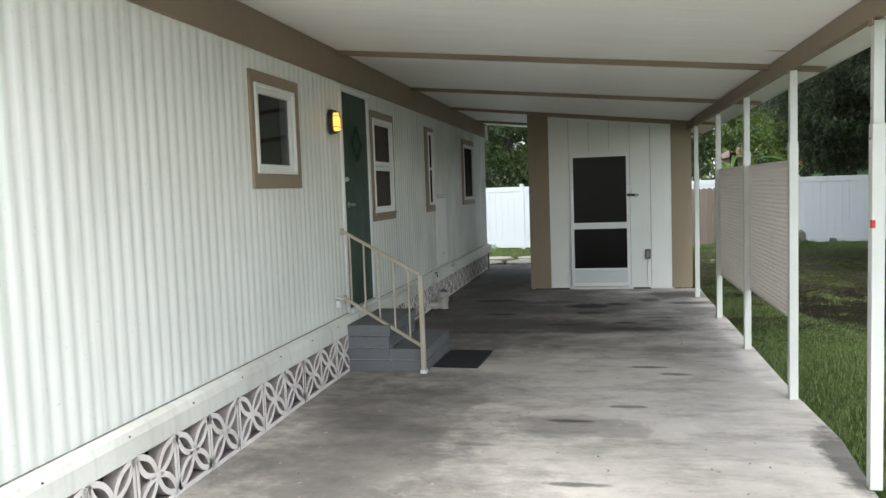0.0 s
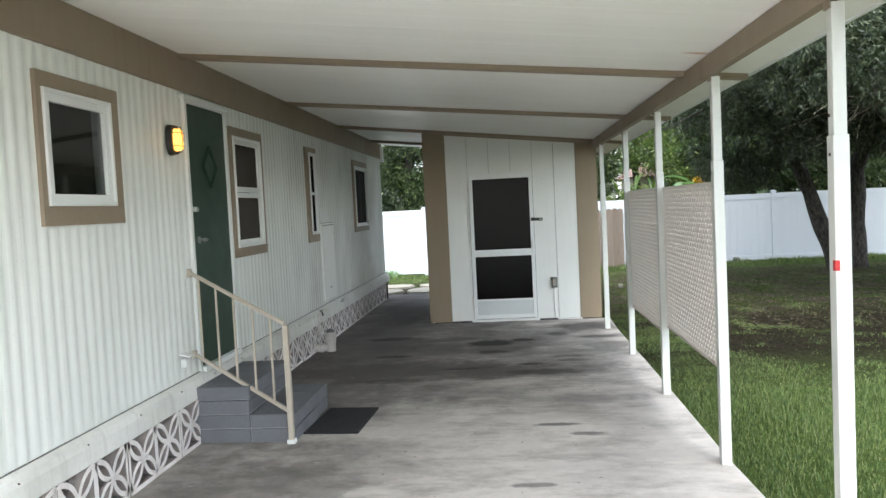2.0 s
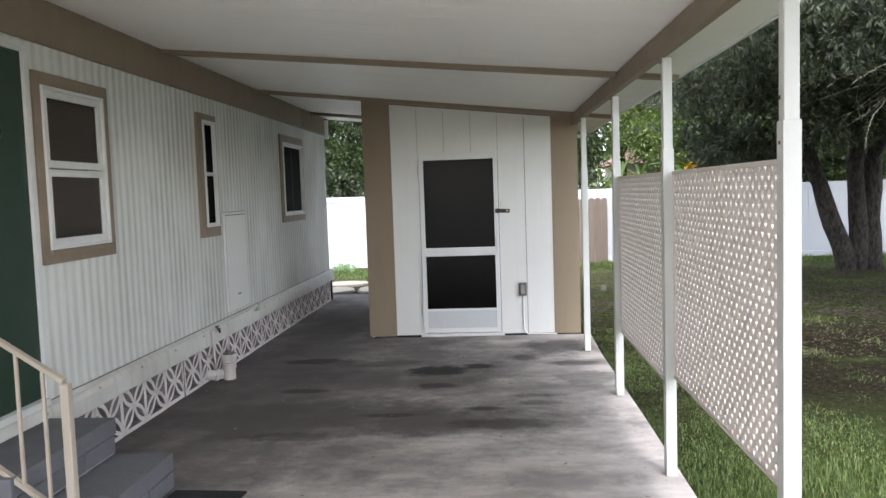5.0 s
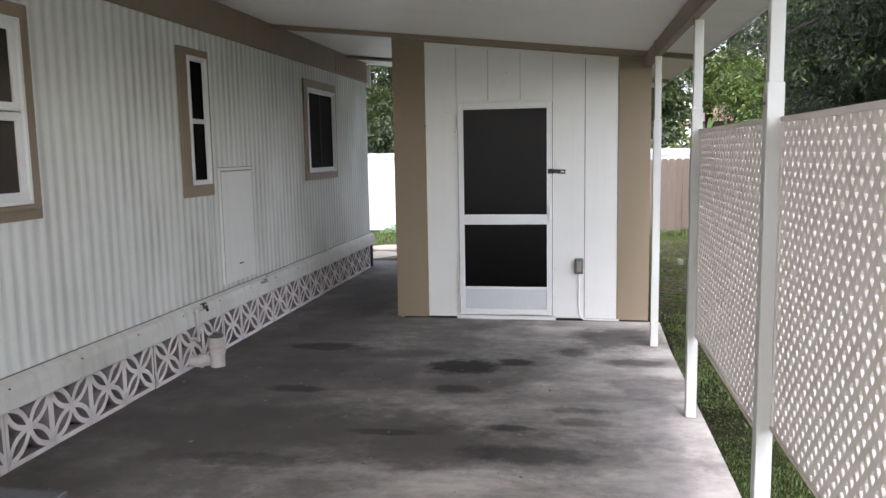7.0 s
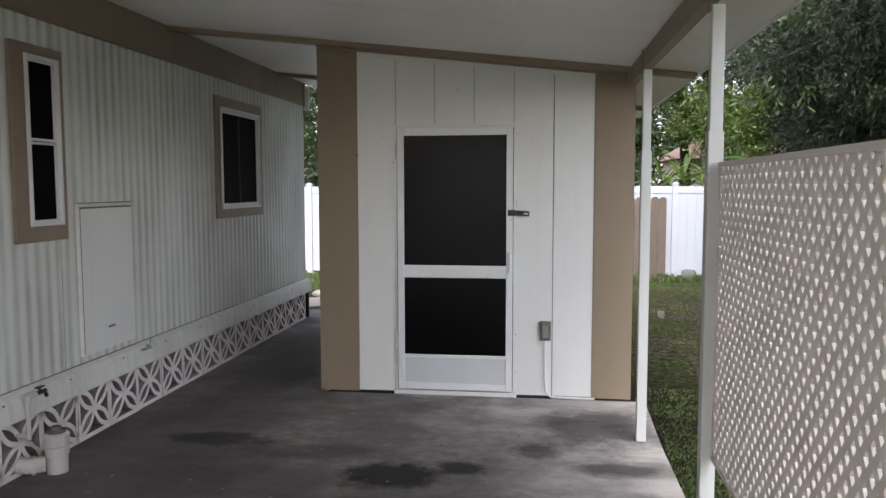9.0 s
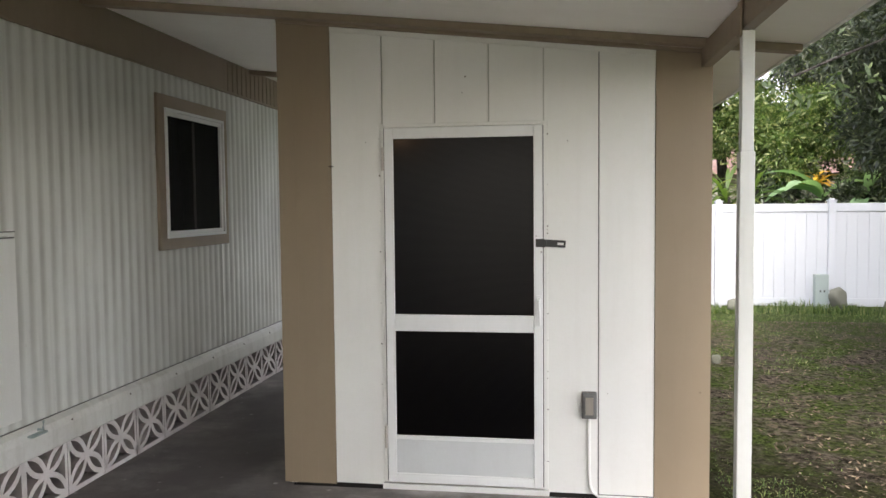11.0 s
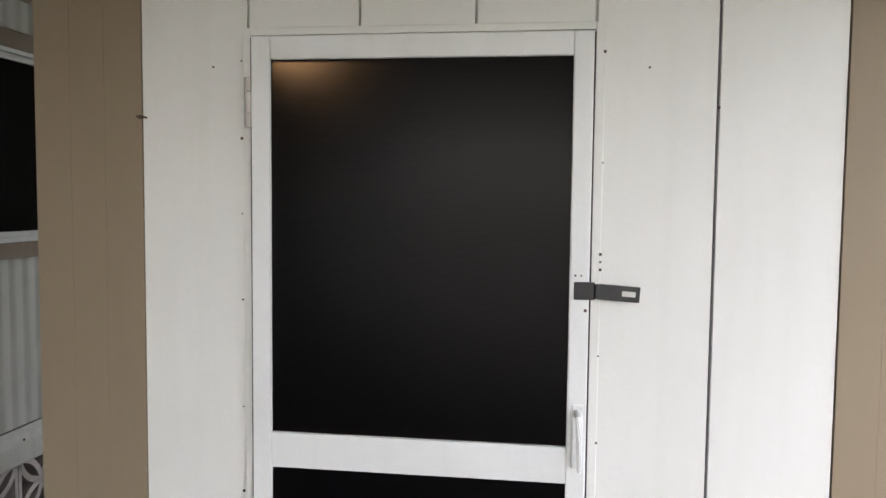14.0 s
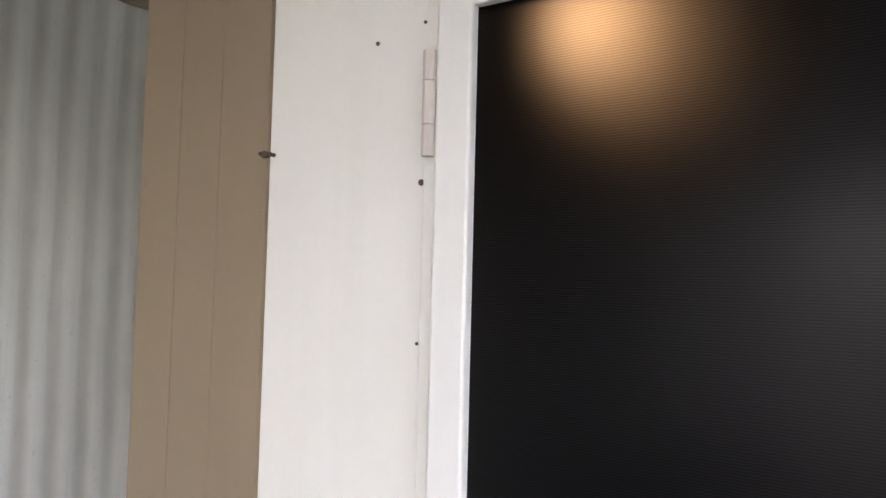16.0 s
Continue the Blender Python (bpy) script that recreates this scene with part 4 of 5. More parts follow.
DX0, DX1, DZ0, DZ1 = 1.842, 2.775, 0.035, 2.116
GV = (1.536, 1.842, 2.150, 2.459, 2.766, 3.070, 3.374)
g = 0.004
for i, (a, b) in enumerate(zip(GV, GV[1:])):
    bm = bmesh.new()
    if DX0 - 0.01 < a + 0.01 and b < DX1 + 0.02:
        sloped(bm, a + g, b - g, SY, SY + 0.02, DZ1 + 0.012, 0.056)
    else:
        sloped(bm, a + (0 if i == 0 else g), b - (0.0015 if i == 5 else g), SY, SY + 0.02, 0.02, 0.056)
    part("wall_panel", bm, M_PANEL, shed, "white painted grooved plywood panel")
M_GROOVE = painted("groove_paint", (0.50, 0.50, 0.46), (0.2, 0.2, 0.18), 0.4, 0.7)
bm = bmesh.new()
sloped(bm, 1.24, DX0, SY + 0.012, SY + 0.05, 0.02, 0.06)
sloped(bm, DX1, 3.66, SY + 0.012, SY + 0.05, 0.02, 0.06)
sloped(bm, DX0, DX1, SY + 0.012, SY + 0.05, DZ1, 0.06)
part("backing", bm, M_GROOVE, shed, "off-white wall behind the joints")
bm = bmesh.new()
sloped(bm, 3.0685, 3.0715, SY - 0.001, SY + 0.013, 0.02, 0.075)
part("open_joint", bm, M_GREYBOX, shed, "thin black strip for the shadow gap between panels")
for a, b, n in ((1.215, 1.534, 2), (3.376, 3.674, 2)):
    w = (b - a) / 3
    for p, q in ((a, a + w), (a + w + 0.0035, b - w - 0.0035), (b - w, b)):
        bm = bmesh.new()
        sloped(bm, p, q, SY - 0.006, SY + 0.02, 0.012, 0.045)
        part("corner_board", bm, M_TANWOOD, shed, "tan painted corner board")
    bm = bmesh.new()
    sloped(bm, a + 0.01, b - 0.01, SY - 0.0052, SY + 0.021, 0.014, 0.05)
    part("groove_fill", bm, M_TANWOOD, shed, "tan painted groove")
bm = bmesh.new()
vs = []
sloped(bm, 1.24, 1.28, SY + 0.02, 15.6, 0.0, 0.05)
part("side_wall", bm, M_PANEL, shed, "white side wall")
bm = bmesh.new()
sloped(bm, 3.63, 3.67, SY + 0.02, 15.6, 0.0, 0.05)
part("side_wall", bm, M_TANWOOD, shed, "tan side wall")
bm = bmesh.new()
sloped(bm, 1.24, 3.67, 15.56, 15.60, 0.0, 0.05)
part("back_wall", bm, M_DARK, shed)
# sheets added to stop lamp light bouncing off the white walls
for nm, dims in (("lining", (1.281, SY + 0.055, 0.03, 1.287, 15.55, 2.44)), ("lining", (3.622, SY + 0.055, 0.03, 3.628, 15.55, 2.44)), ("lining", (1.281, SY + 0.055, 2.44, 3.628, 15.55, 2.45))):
    box_part(nm, dims, M_DARK, shed, "added black sheet that keeps the shed inside dark", bevel=0)
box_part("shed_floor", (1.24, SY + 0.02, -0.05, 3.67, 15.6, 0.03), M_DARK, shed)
bm = bmesh.new()
for x0, x1 in ((1.220, 3.674),):
    for (za, zb, yy, dd) in ((0.045, 0.0, SY - 0.03, 0.03), ):
        vs = []
        for y in (yy, SY + 0.02):
            for x, dz in ((x0, -0.056), (x1, -0.056), (x1, -0.036), (x0, -0.036)):
                vs.append(bm.verts.new((x, y, zr(x) + dz)))
        for f in ((0, 1, 2, 3), (7, 6, 5, 4), (0, 4, 5, 1), (1, 5, 6, 2), (2, 6, 7, 3), (3, 7, 4, 0)):
            bm.faces.new([vs[i] for i in f])
part("top_trim", bm, M_TAN, shed, "tan strip under the roof")
bm = bmesh.new()
vs = []
for y in (SY - 0.012, SY + 0.01):
    for x, dz in ((1.538, -0.086), (3.372, -0.086), (3.372, -0.058), (1.538, -0.058)):
        vs.append(bm.verts.new((x, y, zr(x) + dz)))
for f in ((0, 1, 2, 3), (7, 6, 5, 4), (0, 4, 5, 1), (1, 5, 6, 2), (2, 6, 7, 3), (3, 7, 4, 0)):
    bm.faces.new([vs[i] for i in f])
part("top_strip", bm, M_PANEL, shed, "thin white strip under the tan trim")

# screen door
M_KICK = painted("pale_aluminium", (0.60, 0.62, 0.62), (0.45, 0.45, 0.43), 0.3, 0.5)
sd = tagged(new("screen_door"), "white aluminium screen door with dark screens, shut, on the shed", "door")
F0 = SY - 0.022
bm = bmesh.new()
cube(bm, DX0 - 0.012, SY - 0.008, DZ0, DX0 + 0.010, SY + 0.03, DZ1 + 0.02, bevel=0.002)
cube(bm, DX1 - 0.010, SY - 0.008, DZ0, DX1 + 0.014, SY + 0.03, DZ1 + 0.02, bevel=0.002)
cube(bm, DX0 + 0.010, SY - 0.008, DZ1, DX1 - 0.010, SY + 0.03, DZ1 + 0.02, bevel=0.002)
cube(bm, DX0 - 0.02, SY - 0.02, 0.0, DX1 + 0.02, SY + 0.05, 0.034, bevel=0.003)
# unseen stops behind the door, added to block lamp light at the gaps
cube(bm, DX0 - 0.01, SY + 0.007, 2.06, DX1 + 0.01, SY + 0.03, DZ1 + 0.02)
cube(bm, DX0 - 0.01, SY + 0.007, 0.03, 1.888, SY + 0.03, 2.06)
cube(bm, 2.730, SY + 0.007, 0.03, DX1 + 0.01, SY + 0.03, 2.06)
part("jamb", bm, M_PANEL, sd, "painted flange frame and sill")
S0, S1 = DX0 + 0.014, DX1 - 0.014
# black strips stand in for the shadow gaps beside the stiles
for a in (DX0 + 0.0095, S1 - 0.0005):
    box_part("gap", (a, F0 + 0.010, 0.05, a + 0.005, SY + 0.004, 2.11), M_BLACK, sd, "thin black strip for the shadow gap", bevel=0)
RAILS = ((0.045, 0.100), (0.300, 0.326), (0.940, 1.038), (2.050, 2.112))
for a, b in ((S0, 1.908), (2.710, S1)):
    box_part("stile", (a, F0, 0.045, b, F0 + 0.026, 2.112), M_WHITE, sd, bevel=0.004)
for a, b in RAILS:
    box_part("rail", (1.908, F0 + 0.001, a, 2.710, F0 + 0.025, b), M_WHITE, sd, bevel=0.003)
for za, zb in ((1.038, 2.050), (0.326, 0.940)):
    bm = bmesh.new()
    bm.faces.new([bm.verts.new(p) for p in ((1.9, F0 + 0.014, za - 0.003), (2.715, F0 + 0.014, za - 0.003), (2.715, F0 + 0.014, zb + 0.003), (1.9, F0 + 0.014, zb + 0.003))])
    part("screen", bm, M_SCREEN, sd, "dark woven insect screen")
box_part("kick_plate", (1.908, F0 + 0.010, 0.100, 2.710, F0 + 0.014, 0.300), M_KICK, sd, "pale grey aluminium kick plate", bevel=0)
bm = bmesh.new()
for z0, z1 in ((1.870, 2.002), (0.25, 0.38)):
    for k in range(3):
        a = z0 + (z1 - z0) * (0, 0.30, 0.72)[k]
        b = z0 + (z1 - z0) * (0.29, 0.71, 1.0)[k]
        tube(bm, ((DX0 + 0.006, F0 - 0.002, a), (DX0 + 0.006, F0 - 0.002, b)), 0.0085, 10)
part("hinge", bm, M_PVC, sd, "cream painted hinges")
bm = bmesh.new()
cube(bm, 2.724, F0 - 0.006, 0.985, 2.752, F0 + 0.002, 1.155, bevel=0.003)
tube(bm, ((2.738, F0 - 0.005, 1.135), (2.738, F0 - 0.038, 1.128), (2.742, F0 - 0.040, 1.07), (2.744, F0 - 0.032, 0.985)), [0.010, 0.009, 0.008, 0.006], 8)
part("door_handle", bm, M_WHITE, sd, "white pull handle")
hasp = part("hasp", bmesh.new(), M_BLACK, sd, "black iron hasp")
bm = bmesh.new()
bm.from_mesh(hasp.data)
cube(bm, 2.722, F0 - 0.005, 1.428, 2.775, F0 + 0.001, 1.474, bevel=0.002)
tube(bm, ((2.778, F0 - 0.006, 1.432), (2.778, F0 - 0.006, 1.470)), 0.006, 8)
mh = pose(2.783, F0 - 0.008, 1.451, 0, 4, 3)
cube(bm, 0, -0.002, -0.020, 0.060, 0.003, 0.020, m=mh)
cube(bm, 0.060, -0.002, 0.007, 0.095, 0.003, 0.020, m=mh)
cube(bm, 0.060, -0.002, -0.020, 0.095, 0.003, -0.007, m=mh)
cube(bm, 0.095, -0.002, -0.020, 0.105, 0.003, 0.020, m=mh)
bm.to_mesh(hasp.data)
bm.free()
SCREWS = [(1.822, z) for z in (2.05, 1.842, 1.637, 1.40, 1.10, 0.86, 0.62)] + [(2.788, z) for z in (2.06, 1.78, 1.545, 1.525, 1.505, 1.28, 1.05, 0.90, 0.72, 0.68, 0.5, 0.2)]
SCREWS += [(1.742, 2.035), (2.90, 2.02), (1.852, 2.108), (2.740, 1.490), (2.752, 1.40), (2.725, 1.49), (3.12, 0.60), (2.33, 2.39), (2.31, 2.30)]
bm = bmesh.new()
for x, z in SCREWS:
    r = random.choice((0.0022, 0.003, 0.0042))
    yy = SY if x < 1.84 or x > 2.78 else F0
    yy = SY - 0.008 if 1.83 < x < 1.853 or 2.765 < x < 2.789 else yy
    tube(bm, ((x, yy - 0.002, z), (x, yy + 0.004, z)), r, 8)
for x, z, r in ((1.531, 1.90, 0.006), (1.522, 1.902, 0.003), (1.538, 1.901, 0.003), (1.545, 1.899, 0.003), (3.070, 1.918, 0.004), (3.62, 0.62, 0.003)):
    tube(bm, ((x, SY - 0.009, z), (x, SY + 0.004, z)), r, 8)
tagged(part("screw_holes", bm, M_RUST, shed, "rusty screw heads and nail holes"), kind="stuff")

sb = thing("shed_lamp", "small warm bulb hanging inside the shed above the door", "lamp")
bm = bmesh.new()
lathe(bm, 1.78, SY + 0.50, ((0.012, 2.36), (0.03, 2.32), (0.035, 2.295), (0.03, 2.27), (0.012, 2.26)), 12)
part("bulb", bm, emissive("warm_bulb", (1.0, 0.6, 0.25), 3.0), sb)
box_part("holder", (1.75, SY + 0.47, 2.36, 1.81, SY + 0.53, 2.44), M_DARK, sb)
l2 = new("shed_lamp_light", bpy.data.lights.new("shed_lamp_light", "POINT"))
l2.data.energy, l2.data.color, l2.data.shadow_soft_size = 0.75, (1.0, 0.62, 0.30), 0.05
l2.location = (1.72, SY + 0.50, 2.27)

M_SMOKY = painted("cloudy_plastic", (0.30, 0.27, 0.23), (0.10, 0.09, 0.08), 0.6, 0.25)
# outlet on the shed
ol = thing("outdoor_outlet", "grey weatherproof outlet box on the white shed wall", "outlet")
bm = bmesh.new()
cube(bm, 2.976, SY - 0.045, 0.462, 3.060, SY, 0.612, bevel=0.008)
part("box", bm, M_GREYBOX, ol)
box_part("cover", (2.986, SY - 0.058, 0.475, 3.050, SY - 0.045, 0.60), M_GREYBOX, ol, "grey flip cover", bevel=0.006)
box_part("cover_window", (2.997, SY - 0.061, 0.490, 3.040, SY - 0.058, 0.588), M_SMOKY, ol, "cloudy grey cover window")
bm = bmesh.new()
tube(bm, ((3.018, SY - 0.012, 0.465), (3.018, SY - 0.012, 0.14), (3.021, SY - 0.012, 0.08), (3.038, SY - 0.012, 0.035), (3.068, SY - 0.012, 0.012), (3.40, SY - 0.012, 0.009)), 0.009, 8)
part("conduit", bm, M_PANEL, ol, "white painted conduit")

# ---- fences ----
FY = 21.2
fence = structure(new("fence"), "white vinyl privacy fence with square posts", "fence")


def vinyl_run(a, b, along, at, skip_first=False, skip_last=False):
    xs = []
    n = max(1, round((b - a) / 1.78))
    for k in range(n + 1):
        xs.append(a + (b - a) * k / n)
    for k, x in enumerate(xs):
        if k == 0 and skip_first or k == len(xs) - 1 and skip_last:
            continue
        if along == "x":
            post = box_part("post", (x - 0.055, at - 0.055, -0.08, x + 0.055, at + 0.055, 1.68), M_VINYL, fence, bevel=0.004)
            bm = bmesh.new()
            cube(bm, x - 0.065, at - 0.065, 1.68, x + 0.065, at + 0.065, 1.70, bevel=0.004)
            cube(bm, x - 0.04, at - 0.04, 1.70, x + 0.04, at + 0.04, 1.722, bevel=0.012)
        else:
            post = box_part("post", (at - 0.055, x - 0.055, -0.08, at + 0.055, x + 0.055, 1.68), M_VINYL, fence, bevel=0.004)
            bm = bmesh.new()
            cube(bm, at - 0.065, x - 0.065, 1.68, at + 0.065, x + 0.065, 1.70, bevel=0.004)
        part("cap", bm, M_VINYL, post)
    for p, q in zip(xs, xs[1:]):
        p, q = p + 0.056, q - 0.056
        bm = bmesh.new()
        n = 10
        for k in range(n):
            u, v = p + (q - p) * k / n + 0.0015, p + (q - p) * (k + 1) / n - 0.0015
            if along == "x":
                cube(bm, u, at - 0.012, 0.09, v, at + 0.012, 1.53)
            else:
                cube(bm, at - 0.012, u, 0.09, at + 0.012, v, 1.53)
        part("boards", bm, M_VINYL, fence)
        for z0, z1 in ((-0.01, 0.12), (1.515, 1.645)):
            d = (p, at - 0.024, z0, q, at + 0.024, z1) if along == "x" else (at - 0.024, p, z0, at + 0.024, q, z1)
            box_part("rail", d, M_VINYL, fence, bevel=0.005)


vinyl_run(0.17, 7.12, "x", FY)
vinyl_run(7.12, 17.9, "x", FY, True)
vinyl_run(-10.5, 0.17, "x", FY, False, True)
vinyl_run(-12.0, 21.1, "y", 18.0)
gate = thing("wooden_fence", "weathered brown picket fence section in front of the white fence", "fence")
x = 3.55
while x < 5.16:
    bm = bmesh.new()
    w = 0.135
    hgt = 1.50 + random.uniform(-0.012, 0.012)
    yv = FY - 0.14 + random.uniform(-0.004, 0.004)
    sec = ((0, 0), (w, 0), (w, hgt - 0.035), (w - 0.035, hgt), (0.035, hgt), (0, hgt - 0.035))
    a = [bm.verts.new((x + u, yv, v - 0.06)) for u, v in sec]
    b = [bm.verts.new((x + u, yv + 0.016, v - 0.06)) for u, v in sec]
    bm.faces.new(a)
    bm.faces.new(b[::-1])
    for i in range(6):
        j = (i + 1) % 6
        bm.faces.new((a[i], a[j], b[j], b[i]))
    part("picket", bm, M_FENCEWOOD, gate)
    x += w + 0.004
for z in (0.3, 1.2):
    box_part("rail", (3.55, FY - 0.118, z, 5.17, FY - 0.075, z + 0.08), M_FENCEWOOD, gate)

# ---- small yard things ----
ub = thing("utility_pedestal", "grey green utility pedestal beside the white fence", "utility box")
bm = bmesh.new()
cube(bm, 6.82, 20.96, -0.06, 7.02, 21.08, 0.52, bevel=0.008, m=None)
part("body", bm, M_UTIL, ub)
for u in (6.885, 6.945):
    box_part("vent", (u, 20.95, 0.24, u + 0.02, 20.96, 0.27), M_BLACK, ub, bevel=0)


def rock(name, x, y, r, h, label, mat, tilt=0, seed=0):
    bm = bmesh.new()
    bmesh.ops.create_icosphere(bm, subdivisions=3, radius=1)
    for v in bm.verts:
        k = 1 + 0.28 * noise.noise(v.co * 1.7 + Vector((seed, seed * 2, 0)))
        v.co = Vector((max(-0.8, min(0.8, v.co.x * k)), max(-0.8, min(0.8, v.co.y * k)), max(-0.8, min(0.8, v.co.z * k))))
    ob = part(name, bm, mat, smooth=True)
    ob.matrix_basis = pose(x, y, -0.06 + h * 0.45, 0, tilt, seed * 40) @ Matrix.Diagonal((r, r * 0.8, h * 0.62, 1))
    return tagged(ob, label, "rock")


rock("boulder", 7.16, 20.95, 0.15, 0.40, "rounded grey stone leaning at the fence", M_STONE, -32, 1)
rock("stone", 5.60, 20.85, 0.20, 0.20, "small grey stone by the fence", M_STONE, 0, 2)
rock("stone", 7.9, 20.9, 0.10, 0.18, "small grey stone by the fence", M_STONE, 0, 3)
rock("stone", 4.50, 16.6, 0.055, 0.10, "small pale stone on the grass", M_STONE, 0, 4)
for i, (x, y, rx, ry) in enumerate(((-0.35, 17.2, 0.5, 0.5), (0.55, 17.35, 0.42, 0.5), (1.35, 17.2, 0.4, 0.45), (-0.2, 18.3, 0.5, 0.45), (0.7, 18.35, 0.42, 0.4), (1.6, 18.3, 0.4, 0.4), (-1.2, 17.6, 0.4, 0.5))):
    bm = bmesh.new()
    n = 9
    random.seed(i + 5)
    a = [(x + rx * math.cos(k * math.tau / n) * random.uniform(0.8, 1.12), y + ry * math.sin(k * math.tau / n) * random.uniform(0.8, 1.12)) for k in range(n)]
    lo = [bm.verts.new((u, v, -0.10)) for u, v in a]
    hi = [bm.verts.new((u, v, -0.018)) for u, v in a]
    bm.faces.new(hi)
    for k in range(n):
        bm.faces.new((lo[k], lo[(k + 1) % n], hi[(k + 1) % n], hi[k]))
    bmesh.ops.bevel(bm, geom=[e for e in bm.edges if all(v.co.z > -0.05 for v in e.verts)], offset=0.012, segments=2, affect="EDGES")
    structure(part("paving_stone", bm, M_PAVER), "pale irregular flagstone in the grass", "paving")


# ---- foliage ----
rng = np.random.default_rng(4)


def leaves_mesh(name, centres, normals_to, length, width, material, droop=0.4, spread=1.0, per=9, sprig=0.22):
    """Sprigs of pointed leaves: each centre gets a short stem with leaves along it."""
    n = len(centres)
    out = normals_to + rng.normal(0, 0.55 * spread, (n, 3))
    out[:, 2] -= droop
    out /= np.linalg.norm(out, axis=1, keepdims=True)
    s = np.linspace(0, 1, per)[None, :, None]
    base = centres[:, None, :] + out[:, None, :] * s * sprig + rng.normal(0, 0.012, (n, per, 3))
    side = rng.normal(0, 1, (n, per, 3))
    side -= (side * out[:, None, :]).sum(2, keepdims=True) * out[:, None, :]
    side /= np.linalg.norm(side, axis=2, keepdims=True)
    d = out[:, None, :] * 0.75 + side * 0.85
    d[..., 2] -= 0.18
    d /= np.linalg.norm(d, axis=2, keepdims=True)
    w = np.cross(d, rng.normal(0, 1, (n, per, 3)))
    w /= np.linalg.norm(w, axis=2, keepdims=True) + 1e-9
    L = length * rng.uniform(0.6, 1.25, (n, per, 1))
    W = width * rng.uniform(0.7, 1.2, (n, per, 1))
    a = base
    b = base + d * L * 0.45 + w * W * 0.5
    c = base + d * L
    e = base + d * L * 0.45 - w * W * 0.5
    v = np.stack((a, b, c, e), axis=2).reshape(-1, 3)
    return raw_mesh(name, v, np.arange(len(v)).reshape(-1, 4), material)


def blob_points(centre, radii, n, seed=0, hollow=0.55, lumps=9, keep=0.62):
    """Points in an uneven crown made of lumps."""
    r = np.random.default_rng(seed)
    lump = r.normal(0, 1, (lumps, 3))
    lump /= np.linalg.norm(lump, axis=1, keepdims=True)
    lump *= r.uniform(0.35, 0.85, (lumps, 1))
    size = r.uniform(0.28, 0.5, lumps)
    which = r.integers(0, lumps, n)
    d = r.normal(0, 1, (n, 3))
    d /= np.linalg.norm(d, axis=1, keepdims=True)
    rad = r.uniform(hollow, 1.0, (n, 1)) ** 0.6
    p = lump[which] + d * rad * size[which][:, None]
    return np.array(centre) + p * np.array(radii), d


def limb(bm, pts, r0, r1, sides=9):
    pts = [Vector(p) for p in pts]
    fine = []
    for i in range(len(pts) - 1):
        for k in range(4):
            f = k / 4
            p = pts[i].lerp(pts[i + 1], f)
            fine.append(p + Vector((noise.noise(p * 1.3), noise.noise(p * 1.3 + Vector((9, 0, 0))), 0)) * 0.05)
    fine.append(pts[-1])
    n = len(fine)
    tube(bm, fine, [r0 + (r1 - r0) * (i / (n - 1)) + 0.012 * noise.noise(fine[i] * 6) for i in range(n)], sides)


def tree(name, label, trunks, crowns, mat, length=0.11, width=0.022, per=10, sprig=0.24, droop=0.4):
    t = thing(name, label, "tree")
    for pts, r0, r1 in trunks:
        bm = bmesh.new()
        limb(bm, pts, r0, r1)
        part("trunk" if r0 > 0.1 else "limb", bm, M_BARK, t, "rough grey brown bark", smooth=True)
    P, D = [], []
    for i, (c, r, n) in enumerate(crowns):
        p, d = blob_points(c, r, n, seed=i + len(name) * 7)
        P.append(p)
        D.append(d)
    part("crown", leaves_mesh("crown", np.concatenate(P), np.concatenate(D), length, width, mat, droop, per=per, sprig=sprig), mat, t, "dense hanging narrow leaves")
    return t


